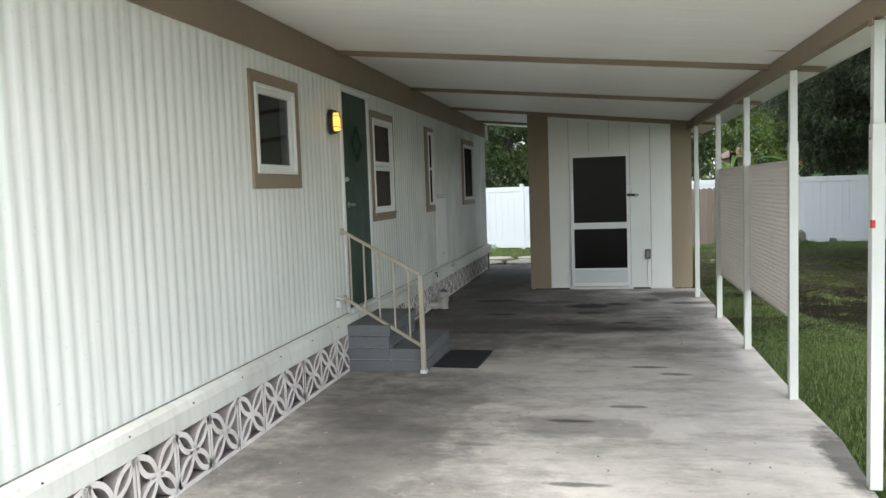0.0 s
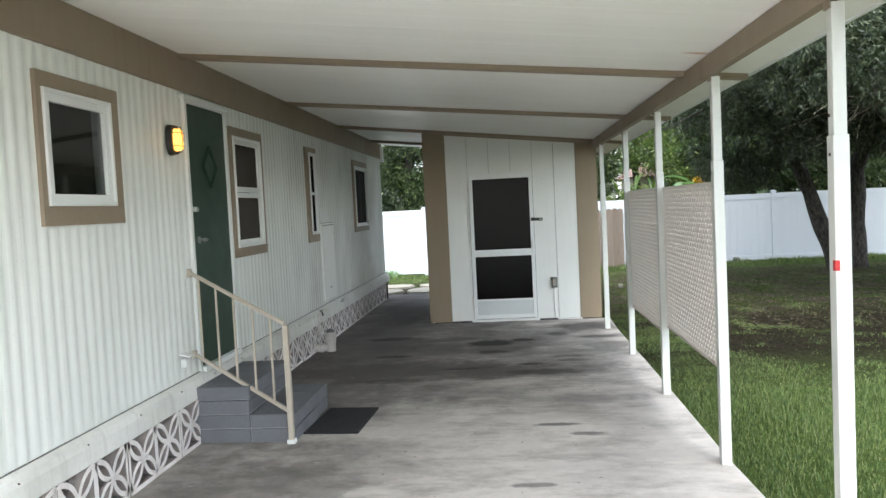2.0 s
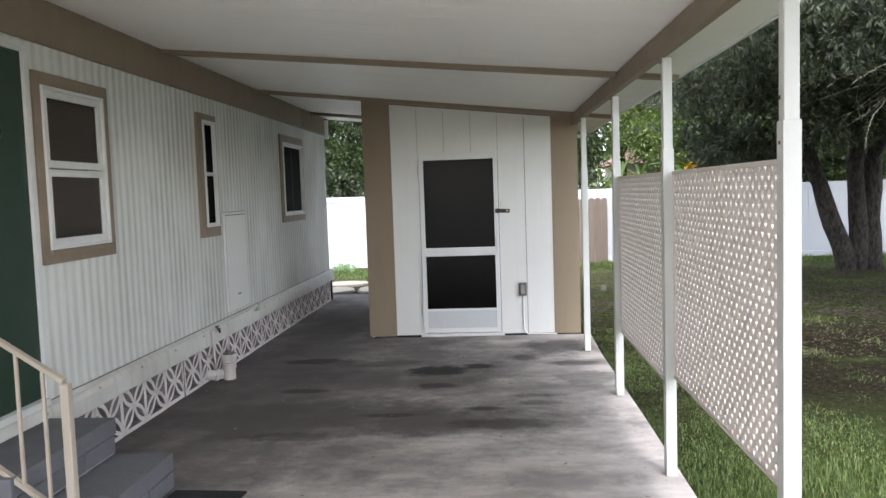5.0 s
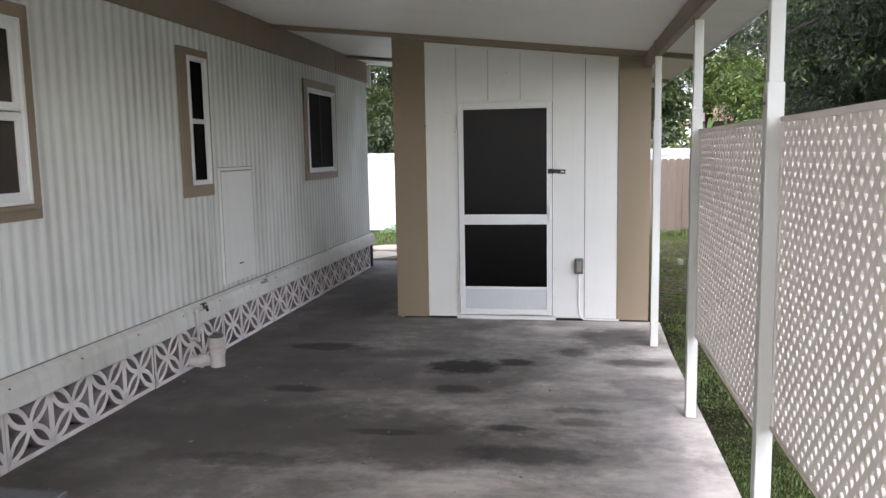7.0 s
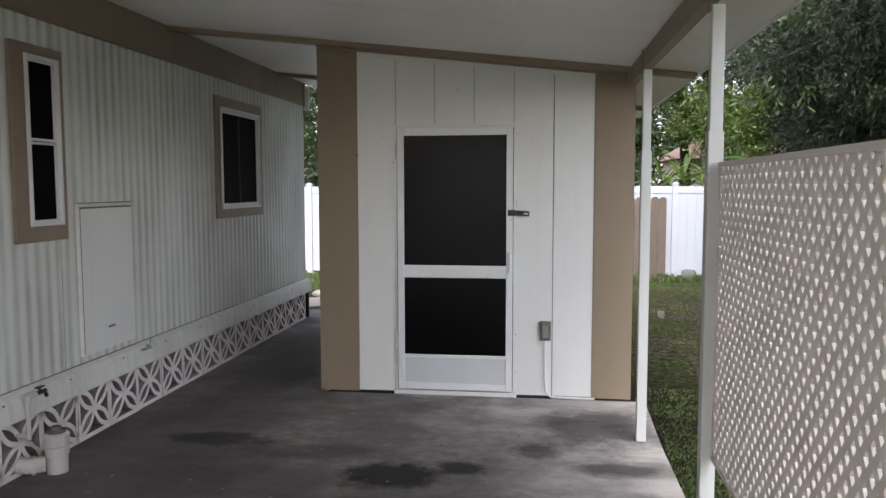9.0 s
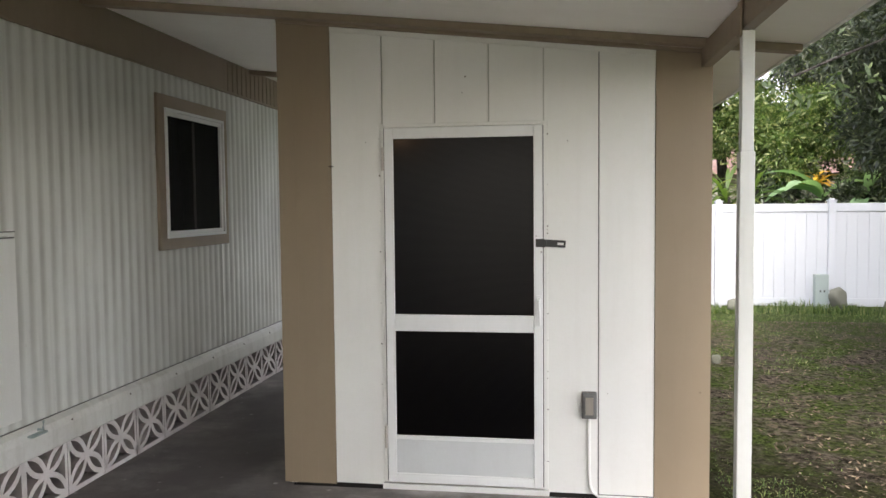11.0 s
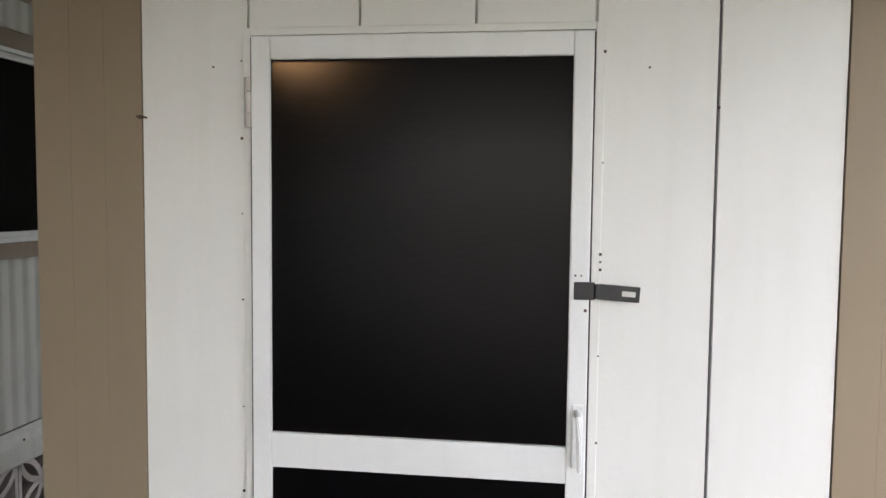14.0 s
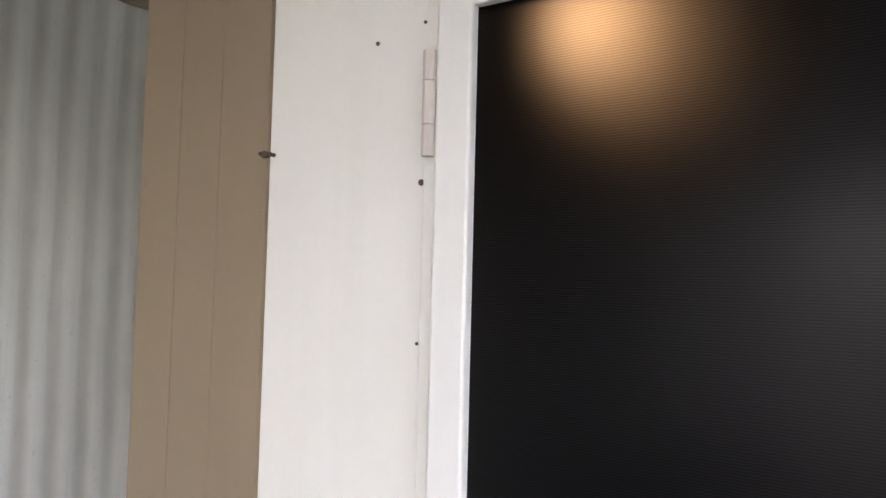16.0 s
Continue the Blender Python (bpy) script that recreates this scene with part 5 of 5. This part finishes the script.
# the big tree behind the lawn
tree("tree", "large dark leaved tree with three leaning trunks in the yard, high crowns added for shade",
     [(((9.45, 18.75, -0.1), (9.20, 18.65, 0.6), (8.85, 18.55, 1.5), (8.45, 18.4, 2.4), (7.9, 17.8, 3.6), (7.0, 16.8, 4.6)), 0.20, 0.09),
      (((9.62, 18.75, -0.1), (9.58, 18.7, 0.8), (9.48, 18.6, 2.0), (9.3, 18.2, 3.4), (9.0, 17.2, 5.0)), 0.19, 0.10),
      (((9.90, 18.8, -0.1), (9.84, 18.8, 0.9), (9.84, 18.7, 2.1), (10.2, 18.2, 3.8), (10.8, 17.2, 5.4)), 0.22, 0.11),
      (((8.6, 18.4, 2.3), (7.9, 17.0, 2.9), (7.2, 15.4, 3.1), (6.7, 14.2, 3.0)), 0.06, 0.015),
      (((9.4, 18.4, 2.4), (9.3, 16.8, 2.8), (8.9, 14.6, 3.0), (8.2, 12.6, 2.9)), 0.06, 0.015),
      (((9.9, 18.6, 2.4), (10.8, 17.0, 3.0), (11.6, 15.0, 3.4)), 0.07, 0.02)],
     [((8.0, 17.0, 3.9), (2.3, 2.3, 1.6), 4200), ((10.0, 16.4, 4.2), (2.6, 2.6, 1.9), 5200), ((6.9, 14.6, 3.9), (1.6, 2.0, 1.3), 3600),
      ((9.0, 13.4, 3.8), (2.3, 2.0, 1.5), 4800), ((12.0, 15.0, 4.0), (2.6, 2.8, 2.1), 4200), ((8.6, 17.2, 5.8), (3.4, 3.0, 1.8), 4200),
      ((7.6, 15.4, 2.95), (1.5, 1.6, 0.7), 2200), ((9.6, 15.6, 2.9), (1.9, 1.8, 0.75), 2600), ((8.4, 12.2, 3.3), (1.3, 1.1, 0.8), 1800),
      ((11.5, 13.2, 3.3), (1.8, 1.6, 1.2), 2400), ((6.3, 17.6, 3.6), (1.3, 1.6, 1.0), 1900), ((7.4, 16.2, 2.9), (1.8, 1.6, 0.8), 3000), ((7.0, 17.4, 2.5), (0.9, 1.2, 0.75), 1900), ((6.6, 13.0, 3.7), (1.3, 1.6, 0.9), 2600),
      # first four here are unseen high crowns, added to shade fence and lawn
      ((10.6, 19.6, 7.8), (4.2, 2.6, 2.6), 5200), ((10.0, 10.2, 7.0), (3.6, 3.4, 1.8), 5200), ((8.6, 14.5, 7.2), (3.0, 3.0, 1.8), 3600), ((12.5, 16.2, 7.0), (4.0, 3.2, 2.2), 4200), ((11.2, 16.4, 2.9), (2.0, 1.8, 0.8), 2600), ((9.0, 15.0, 5.0), (3.2, 3.0, 1.6), 4500), ((10.4, 11.8, 3.9), (1.8, 1.4, 1.3), 2800)], M_LEAF, 0.105, 0.022)

tree("tree", "dense dark leafy hedge tree behind the white fence", [(((13.0, 22.9, -0.1), (13.0, 22.9, 2.2)), 0.12, 0.06)],
     [((9.4, 22.6, 2.3), (1.5, 0.7, 1.0), 2200), ((8.0, 25.8, 3.0), (1.2, 0.8, 1.3), 1300), ((10.6, 24.0, 4.6), (2.4, 1.0, 1.2), 1800), ((11.6, 22.7, 2.4), (1.7, 0.8, 1.1), 2200), ((14.0, 22.8, 2.5), (1.9, 0.8, 1.2), 2200), ((16.4, 22.8, 2.6), (1.8, 0.8, 1.3), 1800), ((12.4, 23.4, 4.0), (2.6, 0.9, 1.3), 2200), ((9.6, 23.2, 3.6), (1.3, 0.8, 0.9), 1300)], M_LEAF3, 0.12, 0.04)

# thin bare twigs in front of the crown
tw = thing("fallen_branch", "bare pale twigs hanging from the tree crown", "branch")
random.seed(3)
M_TWIG = painted("pale_twig", (0.27, 0.24, 0.19), (0.2, 0.18, 0.14), 0.3, 0.8)
for k in range(75):
    bm = bmesh.new()
    p = Vector((7.2 + random.uniform(0, 2.4), 12.8 + random.uniform(-0.6, 1.2), 2.9 + random.uniform(-0.1, 0.5)))
    d = Vector((random.uniform(-1, 0.3), random.uniform(-0.4, 0.2), random.uniform(-0.5, 0.1))).normalized()
    pts = [p]
    for s in range(7):
        d = (d + Vector((random.uniform(-0.3, 0.3), random.uniform(-0.3, 0.3), random.uniform(-0.25, 0.2)))).normalized()
        pts.append(pts[-1] + d * 0.17)
    tube(bm, pts, [0.0042 - 0.0004 * i for i in range(8)], 4)
    part("twig", bm, M_TWIG, tw)

# trees behind the fence
tree("tree", "dark leafy tree behind the white fence, with an overhang added for shade", [(((-0.9, 24.2, -0.1), (-0.8, 24.2, 1.5), (-0.5, 24.1, 3.4), (-0.1, 24.0, 5.5)), 0.24, 0.12), (((-2.6, 25.2, -0.1), (-2.7, 25.2, 2.4), (-3.2, 25.0, 5.0)), 0.2, 0.1)],
     # the crown at z 6.6 is an added, hidden overhang that shades the fence
     [((-0.6, 24.2, 3.6), (2.2, 1.2, 1.9), 4200), ((-3.2, 25.0, 4.2), (2.4, 1.6, 2.4), 3000), ((0.9, 25.0, 5.2), (2.6, 1.6, 2.4), 3400), ((-1.0, 22.6, 6.6), (3.4, 2.0, 2.0), 3000), ((-0.9, 23.6, 2.2), (2.0, 0.7, 0.9), 2200), ((1.9, 25.6, 3.0), (1.6, 1.2, 1.6), 1800)], M_LEAF3, 0.11, 0.035)
tree("tree", "bright green leafy tree behind the wooden fence", [(((6.4, 25.4, -0.1), (6.3, 25.4, 2.0), (6.0, 25.3, 4.6)), 0.16, 0.08)],
     [((6.2, 25.2, 4.6), (1.7, 1.2, 1.7), 3000), ((8.6, 23.9, 3.7), (1.5, 0.7, 1.3), 1900), ((10.4, 23.8, 3.2), (1.3, 0.7, 1.0), 1300), ((7.2, 23.9, 2.9), (1.0, 0.6, 0.8), 900), ((5.0, 25.6, 5.6), (2.2, 1.6, 1.8), 2200), ((7.9, 25.4, 5.0), (1.6, 1.4, 1.6), 2200), ((6.6, 24.6, 3.2), (1.0, 0.7, 0.8), 1100), ((8.8, 25.0, 4.0), (1.6, 0.9, 1.4), 1800), ((8.0, 24.6, 5.6), (1.8, 1.0, 1.2), 1600)], M_LEAF2, 0.12, 0.032)
tree("tree", "tall dark tree behind the white fence", [(((11.5, 25.5, -0.1), (11.4, 25.4, 2.6), (11.8, 25.2, 5.4)), 0.25, 0.12), (((15.5, 24.5, -0.1), (15.4, 24.5, 5.4)), 0.2, 0.12)],
     [((11.6, 25.3, 5.6), (3.2, 2.0, 2.6), 4600), ((14.8, 24.4, 4.8), (3.2, 2.0, 3.2), 3600), ((9.6, 25.8, 6.0), (2.2, 1.6, 2.0), 2400), ((12.6, 23.8, 3.0), (2.4, 1.2, 1.2), 1900), ((4.0, 27.5, 7.4), (4.5, 2.0, 2.6), 800), ((4.4, 24.4, 3.2), (1.4, 0.8, 1.4), 2000), ((5.0, 26.5, 5.6), (2.4, 1.4, 2.0), 800), ((8.5, 28.5, 6.5), (4.0, 1.6, 2.2), 900)], M_LEAF3, 0.13, 0.04)
# far ring of woods so that no horizon is bare
P, D = [], []
for k in range(46):
    a = k / 46 * math.tau
    R = 44 + 6 * math.sin(k * 2.7)
    low = math.sin(a) < 0.35
    p, d = blob_points((2 + R * math.cos(a), 8 + R * math.sin(a), 0.9 if low else 2.6 + 0.8 * math.sin(k * 1.9)), (4.4, 4.4, 1.2 if low else 3.2), 420, seed=100 + k)
    P.append(p)
    D.append(d)
far_wood = part("far_trees", leaves_mesh("far_trees", np.concatenate(P), np.concatenate(D), 0.55, 0.32, M_LEAF3, per=5, sprig=0.7), M_LEAF3)
tagged(far_wood, "dark green woods all round in the distance", "trees", kind="stuff")


# rosettes of strap leaves and banana plants above the fence
def strap_plant(name, label, x, y, z, n, L, W, mat, seed, cat="plant", up=0.9):
    r = random.Random(seed)
    t = thing(name, label, cat)
    bm = bmesh.new()
    limb(bm, ((x, y, -0.08), (x + 0.03, y, z * 0.5), (x, y, z)), 0.07, 0.05)
    part("stem", bm, M_BARK, t)
    bm = bmesh.new()
    for k in range(n):
        a = r.uniform(0, math.tau)
        el = r.uniform(0.1, up)
        l = L * r.uniform(0.7, 1.15)
        w = W * r.uniform(0.8, 1.1)
        p = Vector((x, y, z + r.uniform(-0.15, 0.1)))
        d = Vector((math.cos(a) * math.cos(el * 1.4), math.sin(a) * math.cos(el * 1.4), math.sin(el * 1.4)))
        sd_ = Vector((-math.sin(a), math.cos(a), 0))
        prev = None
        m_ = 7
        for i in range(m_ + 1):
            f = i / m_
            ww = w * math.sin(math.pi * min(0.04 + f * 0.95, 1)) ** 0.7 * 0.5
            mid = bm.verts.new(p)
            le = bm.verts.new(p + sd_ * ww + Vector((0, 0, ww * 0.35)))
            ri = bm.verts.new(p - sd_ * ww + Vector((0, 0, ww * 0.35)))
            if prev:
                bm.faces.new((prev[0], mid, le, prev[1]))
                bm.faces.new((prev[0], prev[2], ri, mid))
            prev = (mid, le, ri)
            d = (d + Vector((0, 0, -0.20))).normalized()
            p = p + d * (l / m_)
    part("leaves", bm, mat, t, smooth=True)
    return t


for i, (x, y, z) in enumerate(((5.75, 22.4, 1.75), (5.35, 22.6, 1.6), (6.2, 22.5, 1.7))):
    strap_plant("strap_leaf_plant", "bright variegated strap leaved plant behind the fence", x, y, z, 30, 0.85, 0.07, M_LEAF2, 20 + i)
for i, (x, y, z) in enumerate(((8.1, 22.5, 1.75), (9.1, 22.9, 1.9), (7.5, 22.9, 1.7))):
    strap_plant("banana_plant", "banana plant with broad pale green leaves behind the fence", x, y, z, 9, 1.25, 0.30, M_BANANA, 31 + i, up=0.75)
for i, (x, y, z) in enumerate(((7.55, 23.4, 2.05), (7.35, 24.2, 2.3))):
    strap_plant("croton_bush", "yellow and orange leaved bush behind the fence", x, y, z, 13, 0.48, 0.09, M_YELLOW, 41 + i)
for i, (x, y, rx, n) in enumerate(((8.6, 22.6, 1.3, 700), (10.8, 22.6, 1.6, 900), (7.0, 23.6, 0.8, 400), (13.4, 22.7, 1.8, 900), (4.6, 22.8, 1.0, 500), (2.4, 23.0, 1.6, 700), (-2.2, 22.8, 1.8, 900))):
    t = thing("bush", "dense dark green bush behind the fence", "bush")
    p, d = blob_points((x, y, 1.3), (rx, 0.7, 1.0), n, seed=60 + i)
    bm = bmesh.new()
    limb(bm, ((x, y, -0.08), (x, y, 1.2)), 0.05, 0.03)
    part("trunk", bm, M_BARK, t)
    part("crown", leaves_mesh("crown", p, d, 0.12, 0.045, M_LEAF3 if i % 2 else M_LEAF, per=9, sprig=0.2), None, t)
# sprays that hang at the roof edge
t = thing("hanging_branch", "dark leafy branch tips hanging over the roof edge", "branch")
c = np.array([(4.35 + 0.09 * k, 14.2 + 0.25 * math.sin(k * 2.1), 2.60 - 0.10 * abs(math.sin(k * 1.3))) for k in range(26)])
c2 = np.array([(4.6 + 0.16 * k, 14.5 + 0.2 * math.sin(k), 3.0 + 0.05 * k) for k in range(60)])
cc = np.concatenate((c, c2, c2 + (0.1, 0.3, 0.25)))
part("leaves", leaves_mesh("leaves", cc, rng.normal(0, 1, cc.shape), 0.10, 0.03, M_LEAF3, per=7, sprig=0.16), None, t)
bm = bmesh.new()
limb(bm, ((8.0, 16.6, 4.2), (6.2, 15.2, 3.3), (4.6, 14.3, 2.62)), 0.03, 0.006, 6)
part("limb", bm, M_BARK, t)
t = thing("weed", "small grey green weed at the foot of the fence", "plant")
p, d = blob_points((-0.75, 20.9, 0.02), (0.35, 0.2, 0.16), 160, seed=5)
part("leaves", leaves_mesh("leaves", p, d, 0.06, 0.03, M_BANANA, per=6, sprig=0.08), None, t)

# ---- house beyond the fence ----
hs = thing("neighbour_house", "pinkish stucco house with red brown roof behind the trees", "house")
bm = bmesh.new()
cube(bm, 7.4, 32, -0.1, 12.6, 37, 2.5)
part("wall", bm, M_HOUSE, hs)
bm = bmesh.new()
v = [bm.verts.new(p) for p in ((7.0, 31.5, 2.5), (13.0, 31.5, 2.5), (13.0, 37.5, 2.5), (7.0, 37.5, 2.5), (8.5, 34.5, 3.5), (11.5, 34.5, 3.5))]
for f in ((0, 1, 5, 4), (2, 3, 4, 5), (1, 2, 5), (3, 0, 4), (3, 2, 1, 0)):
    bm.faces.new([v[i] for i in f])
part("roof", bm, M_ROOFRED, hs)
for x in (8.0, 10.6):
    wn_ = part("window", bmesh.new(), M_WHITE, hs)
    bm = bmesh.new()
    for d in ((x, 31.95, 0.95, x + 1.3, 32.0, 1.02), (x, 31.95, 2.13, x + 1.3, 32.0, 2.2), (x, 31.95, 1.02, x + 0.06, 32.0, 2.13), (x + 1.24, 31.95, 1.02, x + 1.3, 32.0, 2.13), (x + 0.62, 31.95, 1.02, x + 0.68, 32.0, 2.13)):
        cube(bm, *d)
    bm.to_mesh(wn_.data)
    bm.free()
    box_part("pane", (x + 0.06, 31.97, 1.02, x + 1.24, 31.99, 2.13), M_DARK, wn_, bevel=0)


# ---- grass blades ----
def edge_far(y):
    return np.interp(y, (8, 11, 13, 16, 19), (5.2, 4.6, 4.3, 4.2, 4.4))


def blades(name, x0, x1, y0, y1, n, h, w, label, bare):
    x = rng.uniform(x0, x1, n)
    y = rng.uniform(y0, y1, n)
    f = np.array([noise.noise(Vector((a * 0.8, b * 0.8, 3.0))) for a, b in zip(x, y)])
    edge_x = 3.785 + 0.02 * np.sin(y * 5) + 0.035 * np.array([noise.noise(Vector((b * 4.0, 0.0, 1.0))) for b in y])
    cover = np.interp(y, (7.5, 9.8, 13.5, 16.0, 18.6, 19.6), (1.0, 0.0, 0.0, 0.03, 0.35, 1.0))
    g = np.array([noise.noise(Vector((a * 2.3, b * 2.3, 8.0))) + 0.6 * noise.noise(Vector((a * 6.0, b * 6.0, 5.0))) for a, b in zip(x, y)])
    cover = np.where((x < edge_far(y)) | (y > 22), np.maximum(cover, np.where(y < 13, 1.0, 0.12)), cover)
    keep = (f > bare - 0.9 * rng.random(n) * (bare > -0.5)) & ((x > edge_x) | (y > 16.6))
    keep &= ~((np.abs(x - 0.3) < 2.0) & (y > 16.5) & (y < 18.8) & (rng.random(n) < 0.8))
    keep &= rng.random(n) < np.clip(cover + (0.5 * f + 1.1 * g) * (cover < 0.97) * np.interp(y, (8, 10, 15), (0.5, 0.35, 1.1)), 0.015, 1)
    x, y, f, g = x[keep], y[keep], f[keep], g[keep]
    n = len(x)
    hh = h * rng.uniform(0.45, 1.3, n) * (1 + 0.5 * f + 0.6 * g) * np.interp(y, (8, 10, 19, 20), (1, 0.55, 0.6, 1))
    a = rng.uniform(0, math.tau, n)
    lean = rng.uniform(0.1, 0.9, n) + np.interp(y, (8, 10, 19, 20), (0, 0.5, 0.5, 0))
    dx, dy = np.cos(a), np.sin(a)
    bx, by = -np.sin(a) * w / 2, np.cos(a) * w / 2
    z = np.full(n, -0.06)
    v = np.stack([np.stack((x - bx, y - by, z), 1), np.stack((x + bx, y + by, z), 1),
                  np.stack((x + bx * 0.7 + dx * lean * hh * 0.35, y + by * 0.7 + dy * lean * hh * 0.35, z + hh * 0.6), 1),
                  np.stack((x - bx * 0.7 + dx * lean * hh * 0.35, y - by * 0.7 + dy * lean * hh * 0.35, z + hh * 0.6), 1),
                  np.stack((x + dx * lean * hh, y + dy * lean * hh, z + hh * (1.05 - lean * 0.3)), 1)], 1).reshape(-1, 3)
    i = np.arange(n)[:, None] * 5
    tri = np.concatenate((i + np.array([[0, 1, 2]]), i + np.array([[0, 2, 3]]), i + np.array([[3, 2, 4]])), 0)
    ob = part(name, raw_mesh(name, v, tri, M_GRASS), None)
    return tagged(ob, label, "grass", kind="stuff")


blades("grass", 3.73, 6.5, 3.0, 12.5, 160000, 0.042, 0.0040, "short bright green lawn grass beside the slab", -2)
blades("grass", 6.5, 13.0, 4.0, 14.0, 90000, 0.06, 0.006, "green lawn grass", -2)
blades("grass", 3.75, 14.0, 10.0, 21.1, 230000, 0.040, 0.007, "sparse lawn grass with bare patches", 0.5)
blades("grass", 3.75, 14.0, 20.5, 21.15, 9000, 0.11, 0.012, "taller grass at the foot of the fence", -2)
blades("grass", -3.8, 3.75, 16.5, 21.1, 26000, 0.07, 0.010, "green grass behind the home", -2)
n = 260
cx, cy = rng.uniform(0.2, 3.7, n), rng.uniform(2.5, 12.2, n)
a = rng.uniform(0, math.tau, n)
sz = rng.uniform(0.003, 0.011, n)
ctr = np.stack((cx, cy, np.full(n, 0.004)), 1)
u = np.stack((np.cos(a), np.sin(a), rng.uniform(-0.2, 0.2, n)), 1) * sz[:, None] * 1.6
w = np.stack((-np.sin(a), np.cos(a), rng.uniform(-0.2, 0.2, n)), 1) * sz[:, None] * 0.7
v = np.stack((ctr - u, ctr + w, ctr + u, ctr - w), 1).reshape(-1, 3)
tagged(part("debris", raw_mesh("debris", v, np.arange(len(v)).reshape(-1, 4), leaf_material("bits", (0.04, 0.03, 0.02), (0.22, 0.18, 0.14), (0.5, 0.46, 0.4), 0.8, 0.05)), None), "tiny dry bits scattered on the slab", "debris", kind="stuff")
# leaf litter
n = 26000
lx, ly = rng.uniform(4.3, 13.5, n), 19.6 - 8.5 * rng.random(n) ** 1.6
ctr = np.stack((lx, ly, np.full(n, -0.035)), 1)
a = rng.uniform(0, math.tau, n)
u = np.stack((np.cos(a), np.sin(a), rng.uniform(-0.3, 0.3, n)), 1) * rng.uniform(0.008, 0.035, n)[:, None]
w = np.stack((-np.sin(a), np.cos(a), rng.uniform(-0.3, 0.3, n)), 1) * 0.007
v = np.stack((ctr - u, ctr + w, ctr + u, ctr - w), 1).reshape(-1, 3)
tagged(part("leaf_litter", raw_mesh("leaf_litter", v, np.arange(len(v)).reshape(-1, 4), leaf_material("dead_leaf", (0.04, 0.028, 0.018), (0.14, 0.10, 0.065), (0.30, 0.24, 0.16), 0.8, 0.1)), None), "brown dead leaves scattered on the lawn", "leaves", kind="stuff")
